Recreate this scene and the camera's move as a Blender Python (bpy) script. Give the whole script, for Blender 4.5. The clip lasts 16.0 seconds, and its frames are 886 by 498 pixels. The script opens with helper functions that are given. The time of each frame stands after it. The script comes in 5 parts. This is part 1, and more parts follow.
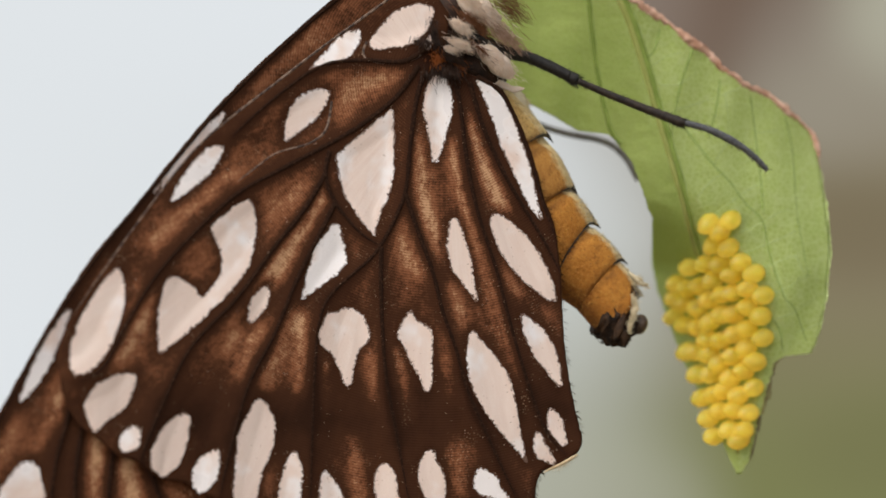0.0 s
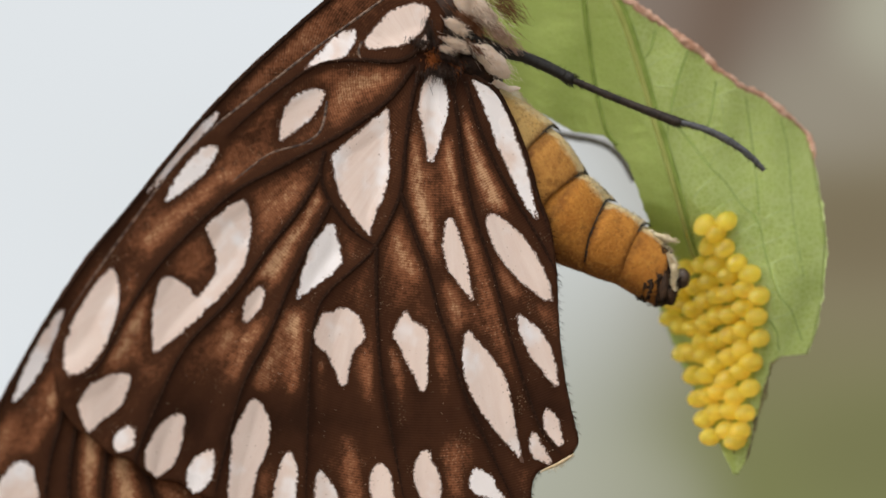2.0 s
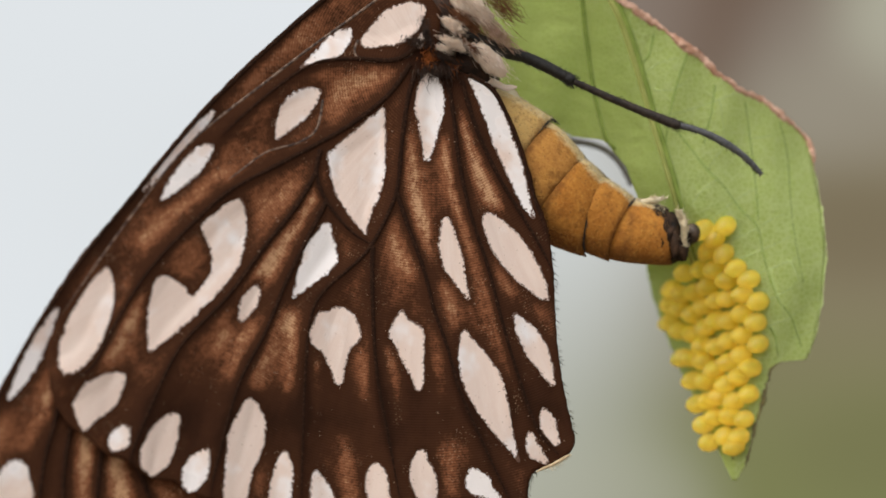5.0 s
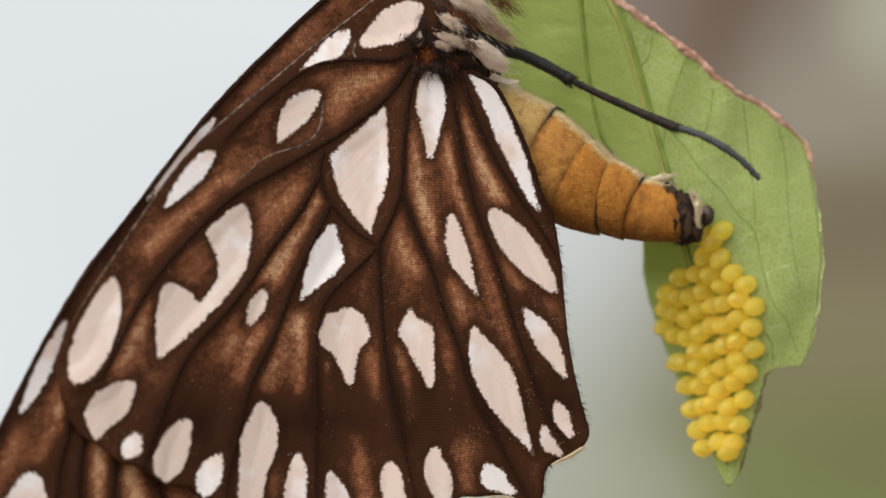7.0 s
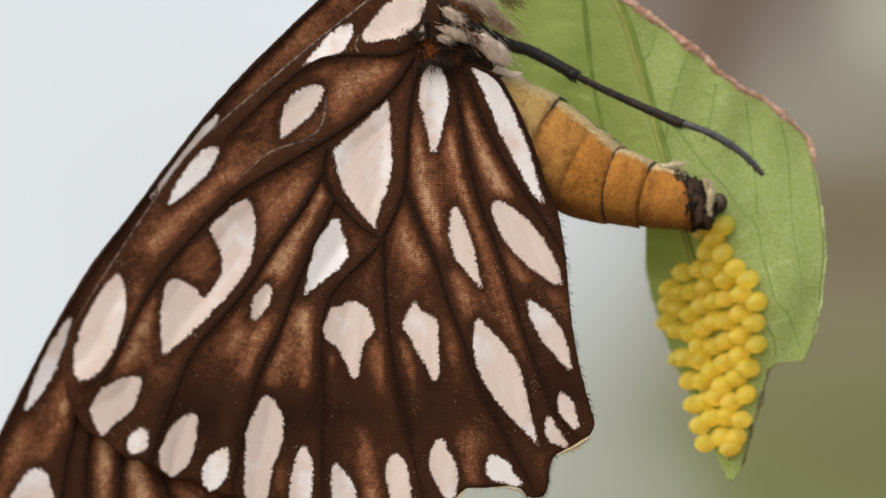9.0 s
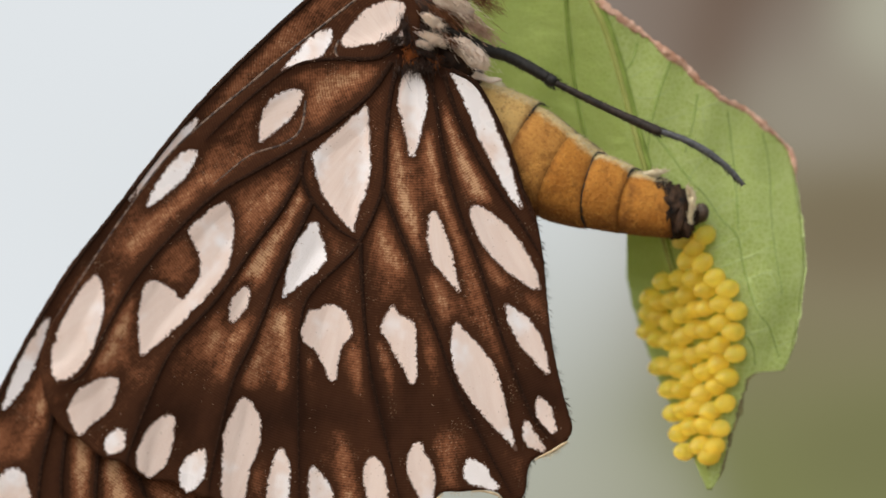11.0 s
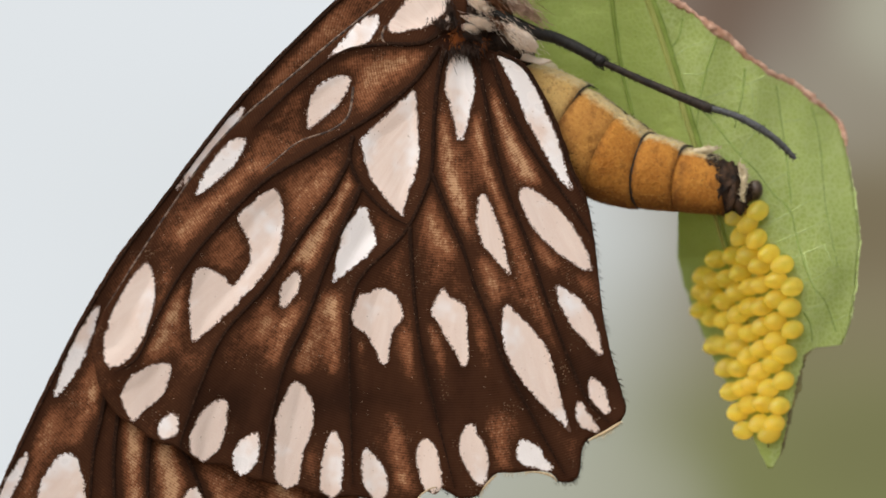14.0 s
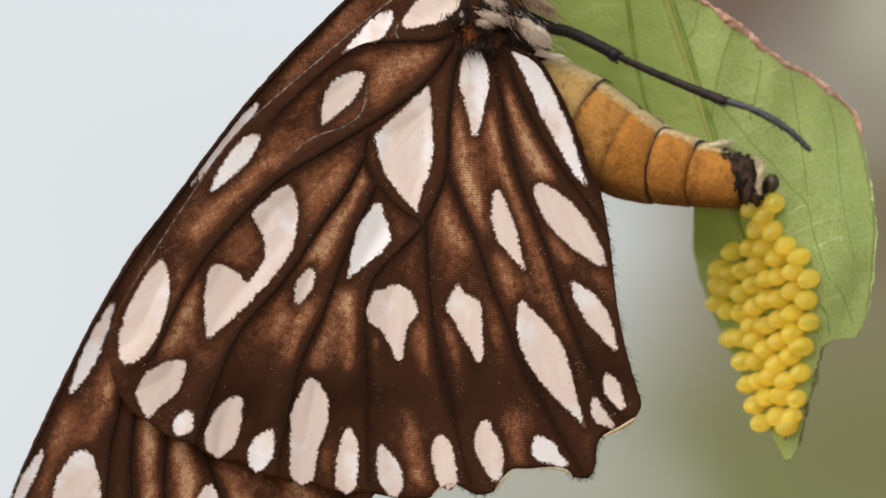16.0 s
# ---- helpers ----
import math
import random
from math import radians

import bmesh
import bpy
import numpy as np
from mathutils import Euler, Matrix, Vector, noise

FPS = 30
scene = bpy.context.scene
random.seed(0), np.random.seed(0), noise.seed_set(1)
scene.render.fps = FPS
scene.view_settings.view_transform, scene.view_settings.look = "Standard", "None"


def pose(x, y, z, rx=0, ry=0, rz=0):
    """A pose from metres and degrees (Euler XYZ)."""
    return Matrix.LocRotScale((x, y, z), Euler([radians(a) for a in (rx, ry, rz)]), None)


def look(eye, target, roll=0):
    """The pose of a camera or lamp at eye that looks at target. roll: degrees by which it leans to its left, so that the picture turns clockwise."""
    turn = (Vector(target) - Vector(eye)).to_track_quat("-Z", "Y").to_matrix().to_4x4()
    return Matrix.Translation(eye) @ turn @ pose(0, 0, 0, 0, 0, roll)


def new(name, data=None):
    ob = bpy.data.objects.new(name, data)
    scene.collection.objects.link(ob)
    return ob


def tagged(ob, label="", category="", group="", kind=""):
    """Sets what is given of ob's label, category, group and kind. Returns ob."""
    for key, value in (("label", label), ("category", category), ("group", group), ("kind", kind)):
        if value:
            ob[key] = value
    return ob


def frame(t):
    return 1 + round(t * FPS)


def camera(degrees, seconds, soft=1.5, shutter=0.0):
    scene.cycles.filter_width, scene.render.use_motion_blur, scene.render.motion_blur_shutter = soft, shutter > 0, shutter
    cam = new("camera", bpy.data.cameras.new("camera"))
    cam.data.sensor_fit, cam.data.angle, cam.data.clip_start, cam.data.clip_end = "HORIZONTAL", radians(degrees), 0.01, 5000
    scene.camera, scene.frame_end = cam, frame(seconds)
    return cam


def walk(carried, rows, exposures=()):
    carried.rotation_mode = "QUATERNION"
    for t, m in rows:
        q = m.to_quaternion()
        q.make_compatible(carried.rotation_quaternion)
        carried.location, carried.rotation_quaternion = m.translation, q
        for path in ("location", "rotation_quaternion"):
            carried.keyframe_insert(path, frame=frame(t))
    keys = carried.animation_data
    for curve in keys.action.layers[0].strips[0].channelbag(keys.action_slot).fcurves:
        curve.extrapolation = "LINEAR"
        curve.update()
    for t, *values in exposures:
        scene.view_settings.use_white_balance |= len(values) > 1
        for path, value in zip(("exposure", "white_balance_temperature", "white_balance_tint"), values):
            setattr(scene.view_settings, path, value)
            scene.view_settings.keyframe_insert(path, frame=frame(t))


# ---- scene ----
# ---- camera: a macro lens on a tripod, 18 cm before the wing, that stands still ----
HEIGHT = 1.0                      # of the lens over the ground
REACH = 0.17785                   # from the lens to the wing
cam = camera(20, 16.0, soft=1.7)
cam.data.dof.use_dof = True
cam.data.dof.focus_distance = REACH - 0.0011
cam.data.dof.aperture_fstop = 21
home = look((0, -REACH, HEIGHT), (0, 0, HEIGHT))
walk(cam, [(0, home), (16.0, home)], exposures=[(0, 0.02), (16.0, 0.02)])

# ---- light: bright overcast sky, a broad soft sun from above ----
world = bpy.data.worlds.new("overcast_sky")
scene.world = world
world.use_nodes = True
wn, wl = world.node_tree.nodes, world.node_tree.links
sky = wn.new("ShaderNodeTexSky")
sky.sky_type, sky.sun_disc = "NISHITA", False
sky.sun_elevation, sky.sun_rotation = radians(58), radians(200)
sky.air_density, sky.dust_density = 1.0, 4.0
pale = wn.new("ShaderNodeHueSaturation")
pale.inputs["Saturation"].default_value = 0.12
wl.new(sky.outputs[0], pale.inputs["Color"])
wl.new(pale.outputs[0], wn["Background"].inputs["Color"])
wn["Background"].inputs["Strength"].default_value = 0.15
sun = new("sun", bpy.data.lights.new("sun", "SUN"))
sun.data.energy, sun.data.angle, sun.data.color = 2.2, radians(85), (1.0, 0.868, 0.73)
sun.matrix_world = look((-2.2, -1.5, 3.0), (0, 0, 1))


# ---- materials ----
class Mat:
    """A node material, built step by step."""

    def __init__(self, name, rough=0.5, spec=0.4, metal=0.0):
        self.m = bpy.data.materials.new(name)
        self.m.use_nodes = True
        self.n, self.l = self.m.node_tree.nodes, self.m.node_tree.links
        self.b = self.n["Principled BSDF"]
        self.b.inputs["Roughness"].default_value = rough
        self.b.inputs["Specular IOR Level"].default_value = spec
        self.b.inputs["Metallic"].default_value = metal

    def put(self, a, b):
        if hasattr(a, "is_output"):
            self.l.new(a, b)
        elif hasattr(b.default_value, "__len__") and len(b.default_value) == 4:
            b.default_value = (*a, 1)
        else:
            b.default_value = a

    def coords(self, scale=(1, 1, 1), turn=0.0):
        c, p = self.n.new("ShaderNodeTexCoord"), self.n.new("ShaderNodeMapping")
        p.inputs["Scale"].default_value = scale
        p.inputs["Rotation"].default_value = (0, turn, 0)
        self.l.new(c.outputs["Object"], p.inputs["Vector"])
        return p.outputs[0]

    def radial(self, stretch=0.2):
        """Coordinates that run out from the wing's root, for streaks along the veins."""
        c, s, j = self.n.new("ShaderNodeTexCoord"), self.n.new("ShaderNodeSeparateXYZ"), self.n.new("ShaderNodeCombineXYZ")
        self.l.new(c.outputs["Object"], s.inputs[0])
        x, z = s.outputs["X"], s.outputs["Z"]
        far = self.math("SQRT", self.math("ADD", self.math("MULTIPLY", x, x), self.math("MULTIPLY", z, z)))
        self.l.new(self.math("MULTIPLY", self.math("ARCTAN2", x, self.math("MULTIPLY", z, -1.0)), 0.022), j.inputs["X"])
        self.l.new(self.math("MULTIPLY", far, stretch), j.inputs["Y"])
        return j.outputs[0]

    def noise(self, scale, detail=3.0, rough=0.55, vector=None):
        t = self.n.new("ShaderNodeTexNoise")
        t.inputs["Scale"].default_value, t.inputs["Detail"].default_value, t.inputs["Roughness"].default_value = scale, detail, rough
        self.l.new(vector if vector else self.coords(), t.inputs["Vector"])
        return t.outputs["Fac"]

    def cells(self, scale, feature="DISTANCE_TO_EDGE", vector=None, chance=1.0):
        t = self.n.new("ShaderNodeTexVoronoi")
        t.feature = feature
        t.inputs["Scale"].default_value, t.inputs["Randomness"].default_value = scale, chance
        self.l.new(vector if vector else self.coords(), t.inputs["Vector"])
        return t.outputs["Distance"]

    def ramp(self, fac, lo, hi, a=0.0, b=1.0):
        t = self.n.new("ShaderNodeMapRange")
        t.interpolation_type = "SMOOTHSTEP"
        for k, v in (("From Min", lo), ("From Max", hi), ("To Min", a), ("To Max", b)):
            t.inputs[k].default_value = v
        self.l.new(fac, t.inputs["Value"])
        return t.outputs[0]

    def math(self, op, a, b=0.0):
        t = self.n.new("ShaderNodeMath")
        t.operation = op
        self.put(a, t.inputs[0]), self.put(b, t.inputs[1])
        return t.outputs[0]

    def mix(self, fac, a, b, how="MIX"):
        t = self.n.new("ShaderNodeMixRGB")
        t.blend_type = how
        self.put(fac, t.inputs[0]), self.put(a, t.inputs[1]), self.put(b, t.inputs[2])
        return t.outputs[0]

    def attribute(self, name):
        t = self.n.new("ShaderNodeAttribute")
        t.attribute_name = name
        return t.outputs["Fac"]

    def chance(self):
        return self.n.new("ShaderNodeObjectInfo").outputs["Random"]

    def colour(self, c):
        self.put(c, self.b.inputs["Base Color"])
        return self

    def rough(self, c):
        self.put(c, self.b.inputs["Roughness"])
        return self

    def bump(self, h, depth=0.00005, strength=1.0):
        t = self.n.new("ShaderNodeBump")
        t.inputs["Strength"].default_value, t.inputs["Distance"].default_value = strength, depth
        self.l.new(h, t.inputs["Height"])
        self.l.new(t.outputs[0], self.b.inputs["Normal"])
        return self


def wing_material(name, dark, light):
    """Scaled wing membrane: dark brown, tan between the veins, in fine rows of scales, dusted with pale single ones."""
    m = Mat(name, rough=0.9, spec=0.03)
    tone = m.attribute("tone")
    streak = m.noise(1900, 4, 0.65, m.radial(0.16))
    cloud = m.noise(300, 3, 0.6)
    grain = m.noise(5200, 4, 0.8)
    coarse = m.noise(2300, 3, 0.7)
    rows = m.n.new("ShaderNodeTexWave")
    rows.wave_type, rows.rings_direction = "RINGS", "SPHERICAL"
    rows.inputs["Scale"].default_value, rows.inputs["Distortion"].default_value = 1700, 1.5
    rows.inputs["Detail"].default_value, rows.inputs["Detail Scale"].default_value = 2.0, 0.4
    m.l.new(m.coords(), rows.inputs["Vector"])
    rows = rows.outputs["Fac"]
    t = m.math("ADD", tone, m.math("MULTIPLY", m.math("SUBTRACT", streak, 0.5), m.math("ADD", 0.26, m.math("MULTIPLY", tone, 0.7))))
    t = m.math("ADD", t, m.math("MULTIPLY", m.math("SUBTRACT", cloud, 0.5), 0.5))
    t = m.math("ADD", t, m.math("MULTIPLY", m.math("SUBTRACT", m.noise(900, 3, 0.6), 0.5), m.math("ADD", 0.1, m.math("MULTIPLY", tone, 0.9))))
    t = m.math("ADD", t, m.math("MULTIPLY", m.math("SUBTRACT", grain, 0.5), m.math("ADD", 0.30, m.math("MULTIPLY", tone, 1.3))))
    t = m.math("ADD", t, m.math("MULTIPLY", m.math("SUBTRACT", coarse, 0.5), m.math("ADD", 0.22, m.math("MULTIPLY", tone, 1.2))))
    t = m.math("ADD", t, m.math("MULTIPLY", m.math("SUBTRACT", rows, 0.5), m.math("ADD", 0.05, m.math("MULTIPLY", tone, 0.12))))
    c = m.mix(m.ramp(t, -0.32, 0.02), (0.030, 0.0130, 0.0075), dark)
    c = m.mix(m.ramp(t, 0.02, 0.46), c, (0.232, 0.092, 0.044))
    c = m.mix(m.ramp(t, 0.38, 0.95), c, light)
    dust = m.math("MULTIPLY", m.ramp(m.cells(5200, "F1"), 0.36, 0.12), m.ramp(m.math("ADD", m.noise(420, 4), m.math("MULTIPLY", tone, 0.25)), 0.55, 0.75))
    c = m.mix(m.math("MULTIPLY", dust, 0.5), c, (0.56, 0.38, 0.24))
    c = m.mix(m.math("MULTIPLY", m.ramp(rows, 0.75, 0.15), 0.26), c, (0.42, 0.40, 0.38), "MULTIPLY")
    m.colour(c).bump(m.math("ADD", m.math("MULTIPLY", rows, 0.15), m.math("ADD", m.math("ADD", grain, coarse), m.math("MULTIPLY", streak, 0.4))), 0.00005, 0.8)
    return m.m


def spot_material():
    """Pearly scales: pinkish white, their silvery sheen painted in as paler clouds."""
    m = Mat("pearly_wing_spot", rough=0.4, spec=0.6)
    streak = m.noise(1300, 4, 0.6, m.radial(0.14))
    grain = m.noise(6500, 3, 0.7)
    cloud = m.noise(230, 3, 0.6)
    c = m.mix(m.ramp(streak, 0.2, 0.8), (0.82, 0.69, 0.625), (0.74, 0.59, 0.52))
    # sheen of the iridescent scales, put into the colour as silvery white
    sheen = m.ramp(m.math("ADD", m.attribute("silver"), m.math("MULTIPLY", m.math("SUBTRACT", cloud, 0.5), 3.0)), 0.2, 0.8)
    c = m.mix(sheen, c, (0.88, 0.85, 0.86))
    c = m.mix(m.math("MULTIPLY", m.ramp(grain, 0.52, 0.8), 0.3), c, (0.86, 0.82, 0.80))
    c = m.mix(m.math("MULTIPLY", m.ramp(m.cells(1300, "F1"), 0.10, 0.04), 0.35), c, (0.40, 0.27, 0.21))
    # the pearly scales thin out towards the rim, single ones stand on the brown
    edge = m.math("ADD", m.attribute("inside"), m.math("MULTIPLY", m.math("SUBTRACT", m.noise(4300, 3, 0.8), 0.5), 1.7))
    c = m.mix(m.ramp(edge, 0.30, 0.06), c, (0.10, 0.045, 0.024))
    m.colour(c).rough(m.math("SUBTRACT", 0.6, m.math("MULTIPLY", sheen, 0.33)))
    fold = m.noise(420, 2, 0.5, m.coords((1, 1, 0.22), radians(-14)))
    h = m.math("ADD", m.math("MULTIPLY", grain, 0.14), m.math("ADD", m.math("MULTIPLY", streak, 0.08), m.math("MULTIPLY", fold, 0.9)))
    m.bump(h, 0.0005, 0.6)
    return m.m


def vein_material():
    m = Mat("dark_wing_vein", rough=0.85, spec=0.06)
    g = m.noise(5000, 3)
    m.colour(m.mix(m.ramp(g, 0.45, 0.75), (0.020, 0.0095, 0.0055), (0.048, 0.023, 0.0135))).bump(g, 0.00003)
    return m.m


def pale_vein_material():
    m = Mat("rubbed_pale_vein", rough=0.5)
    g = m.noise(2500, 3)
    m.colour(m.mix(m.ramp(g, 0.4, 0.62), (0.03, 0.016, 0.010), (0.20, 0.135, 0.095)))
    return m.m


def abdomen_material():
    """Ochre skin of the abdomen, pale along the back, with black specks and short down; shade is painted on belly and
    grooves.
    """
    m = Mat("ochre_abdomen", rough=0.65, spec=0.2)
    back, rim, pale = m.attribute("back"), m.attribute("rim"), m.attribute("pale")
    n1, n2 = m.noise(500, 4), m.noise(4200, 4, 0.75)
    c = m.mix(m.ramp(n1, 0.3, 0.7), (0.56, 0.245, 0.042), (0.42, 0.160, 0.024))
    c = m.mix(pale, c, (0.62, 0.41, 0.15))
    # shade on the underside, painted in as dark brown
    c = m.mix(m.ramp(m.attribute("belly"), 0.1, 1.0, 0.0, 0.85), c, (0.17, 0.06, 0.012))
    c = m.mix(m.math("MULTIPLY", m.ramp(n2, 0.48, 0.8), 0.55), c, (0.70, 0.40, 0.10))
    c = m.mix(m.math("MULTIPLY", m.ramp(n2, 0.50, 0.25), 0.6), c, (0.24, 0.08, 0.012))
    # shade in the grooves between rings, painted as mottled brown
    groove_shade = m.math("MULTIPLY", m.attribute("groove"), m.ramp(m.noise(1400, 4, 0.7), 0.3, 0.6))
    c = m.mix(m.math("MULTIPLY", groove_shade, 0.75), c, (0.15, 0.058, 0.014))
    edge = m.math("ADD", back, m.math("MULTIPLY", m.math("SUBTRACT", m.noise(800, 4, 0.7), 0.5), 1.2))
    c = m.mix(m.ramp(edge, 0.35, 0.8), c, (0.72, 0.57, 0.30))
    specks = m.math("MULTIPLY", m.ramp(m.cells(2600, "F1"), 0.30, 0.12), m.ramp(m.noise(600, 2), 0.42, 0.58))
    c = m.mix(m.math("MULTIPLY", specks, 0.4), c, (0.06, 0.028, 0.010))
    c = m.mix(m.math("MULTIPLY", m.ramp(m.noise(900, 5, 0.7), 0.50, 0.66), 0.55), c, (0.20, 0.075, 0.014))
    dirt = m.ramp(m.math("ADD", rim, m.math("MULTIPLY", m.math("SUBTRACT", m.noise(1300, 4), 0.5), 0.8)), 0.5, 0.75)
    c = m.mix(dirt, c, (0.02, 0.012, 0.008))
    c = m.mix(m.ramp(m.math("ADD", m.attribute("ridge"), m.math("MULTIPLY", m.math("SUBTRACT", m.noise(1500, 3), 0.5), 0.8)), 0.30, 0.5), c, (0.02, 0.012, 0.008))
    m.colour(c).bump(m.math("ADD", n2, m.noise(1500, 3)), 0.00016, 1.0)
    return m.m


def plain(name, a, b, scale=2500, rough=0.5, spec=0.4, depth=0.00004, detail=4, through_light=0.0):
    m = Mat(name, rough, spec)
    g = m.noise(scale, detail, 0.6)
    c = m.mix(m.ramp(g, 0.32, 0.68), a, b)
    m.colour(c).bump(g, depth)
    if through_light:
        glow, blend = m.n.new("ShaderNodeBsdfTranslucent"), m.n.new("ShaderNodeMixShader")
        m.put(c, glow.inputs["Color"])
        blend.inputs[0].default_value = through_light
        m.l.new(m.b.outputs[0], blend.inputs[1]), m.l.new(glow.outputs[0], blend.inputs[2])
        m.l.new(blend.outputs[0], m.n["Material Output"].inputs["Surface"])
    return m.m


def leaf_material(name, a, b, vein):
    """Matt underside of a leaf: a faint net of small veins, mottled, slightly translucent."""
    m = Mat(name, rough=0.6, spec=0.2)
    bent = m.n.new("ShaderNodeVectorMath")
    bent.operation = "ADD"
    wob = m.n.new("ShaderNodeTexNoise")
    wob.inputs["Scale"].default_value = 600
    m.l.new(m.coords(), wob.inputs["Vector"])
    small = m.n.new("ShaderNodeVectorMath")
    small.operation, small.inputs["Scale"].default_value = "SCALE", 0.0003
    m.l.new(wob.outputs["Color"], small.inputs[0])
    m.l.new(m.coords(), bent.inputs[0]), m.l.new(small.outputs[0], bent.inputs[1])
    warp = bent.outputs[0]
    net = m.ramp(m.cells(780, vector=warp), 0.0, 0.11)
    fine = m.ramp(m.cells(2600, vector=warp), 0.0, 0.22)
    mott = m.noise(110, 4)
    grain = m.noise(2600, 3, 0.7)
    c = m.mix(m.ramp(mott, 0.3, 0.7), a, b)
    c = m.mix(m.math("MULTIPLY", m.math("SUBTRACT", 1.0, fine), m.math("ADD", 0.10, m.math("MULTIPLY", m.attribute("quilt"), 0.36))), c, vein)
    c = m.mix(m.math("MULTIPLY", m.math("SUBTRACT", 1.0, net), m.math("MULTIPLY", m.attribute("quilt"), m.ramp(m.noise(420, 3), 0.35, 0.65, 0.06, 0.36))), c, vein)
    c = m.mix(m.math("MULTIPLY", m.ramp(grain, 0.5, 0.75), m.math("ADD", 0.08, m.math("MULTIPLY", m.attribute("quilt"), 0.45))), c, (0.54, 0.62, 0.30))
    pores = m.math("MULTIPLY", m.ramp(m.cells(300, "F1"), 0.035, 0.015), 0.6)
    c = m.mix(pores, c, (0.07, 0.09, 0.02))
    m.colour(c)
    h = m.math("ADD", m.math("MULTIPLY", m.math("MULTIPLY", net, m.attribute("quilt")), -0.40), m.math("ADD", m.math("MULTIPLY", fine, -0.38), m.math("MULTIPLY", grain, 0.9)))
    m.bump(h, 0.00006, 0.85)
    through_light = m.n.new("ShaderNodeBsdfTranslucent")
    m.l.new(m.mix(0.5, c, (0.60, 0.70, 0.14)), through_light.inputs["Color"])
    blend = m.n.new("ShaderNodeMixShader")
    blend.inputs[0].default_value = 0.45
    m.l.new(m.b.outputs[0], blend.inputs[1]), m.l.new(through_light.outputs[0], blend.inputs[2])
    m.l.new(blend.outputs[0], m.n["Material Output"].inputs["Surface"])
    return m.m


def egg_material():
    m = Mat("yellow_egg", rough=0.14, spec=0.6)
    c = m.mix(m.chance(), (1.0, 0.805, 0.085), (1.0, 0.865, 0.15))
    c = m.mix(m.ramp(m.noise(700, 3), 0.35, 0.7), c, (1.0, 0.775, 0.08))
    m.colour(c).bump(m.noise(2600, 3, 0.6), 0.00002, 0.5)
    m.b.inputs["Subsurface Weight"].default_value = 1.0
    m.b.inputs["Subsurface Radius"].default_value = (0.0014, 0.0010, 0.0004)
    m.b.inputs["Subsurface Scale"].default_value = 3.0
    glow = m.n.new("ShaderNodeBsdfTranslucent")
    glow.inputs["Color"].default_value = (1.0, 0.87, 0.36, 1)
    blend = m.n.new("ShaderNodeMixShader")
    blend.inputs[0].default_value = 0.72
    m.l.new(m.b.outputs[0], blend.inputs[1]), m.l.new(glow.outputs[0], blend.inputs[2])
    m.l.new(blend.outputs[0], m.n["Material Output"].inputs["Surface"])
    m.b.inputs["Coat Weight"].default_value = 0.6
    m.b.inputs["Coat Roughness"].default_value = 0.03
    return m.m


FAR = 4.0                         # the distance is painted in units of this many metres


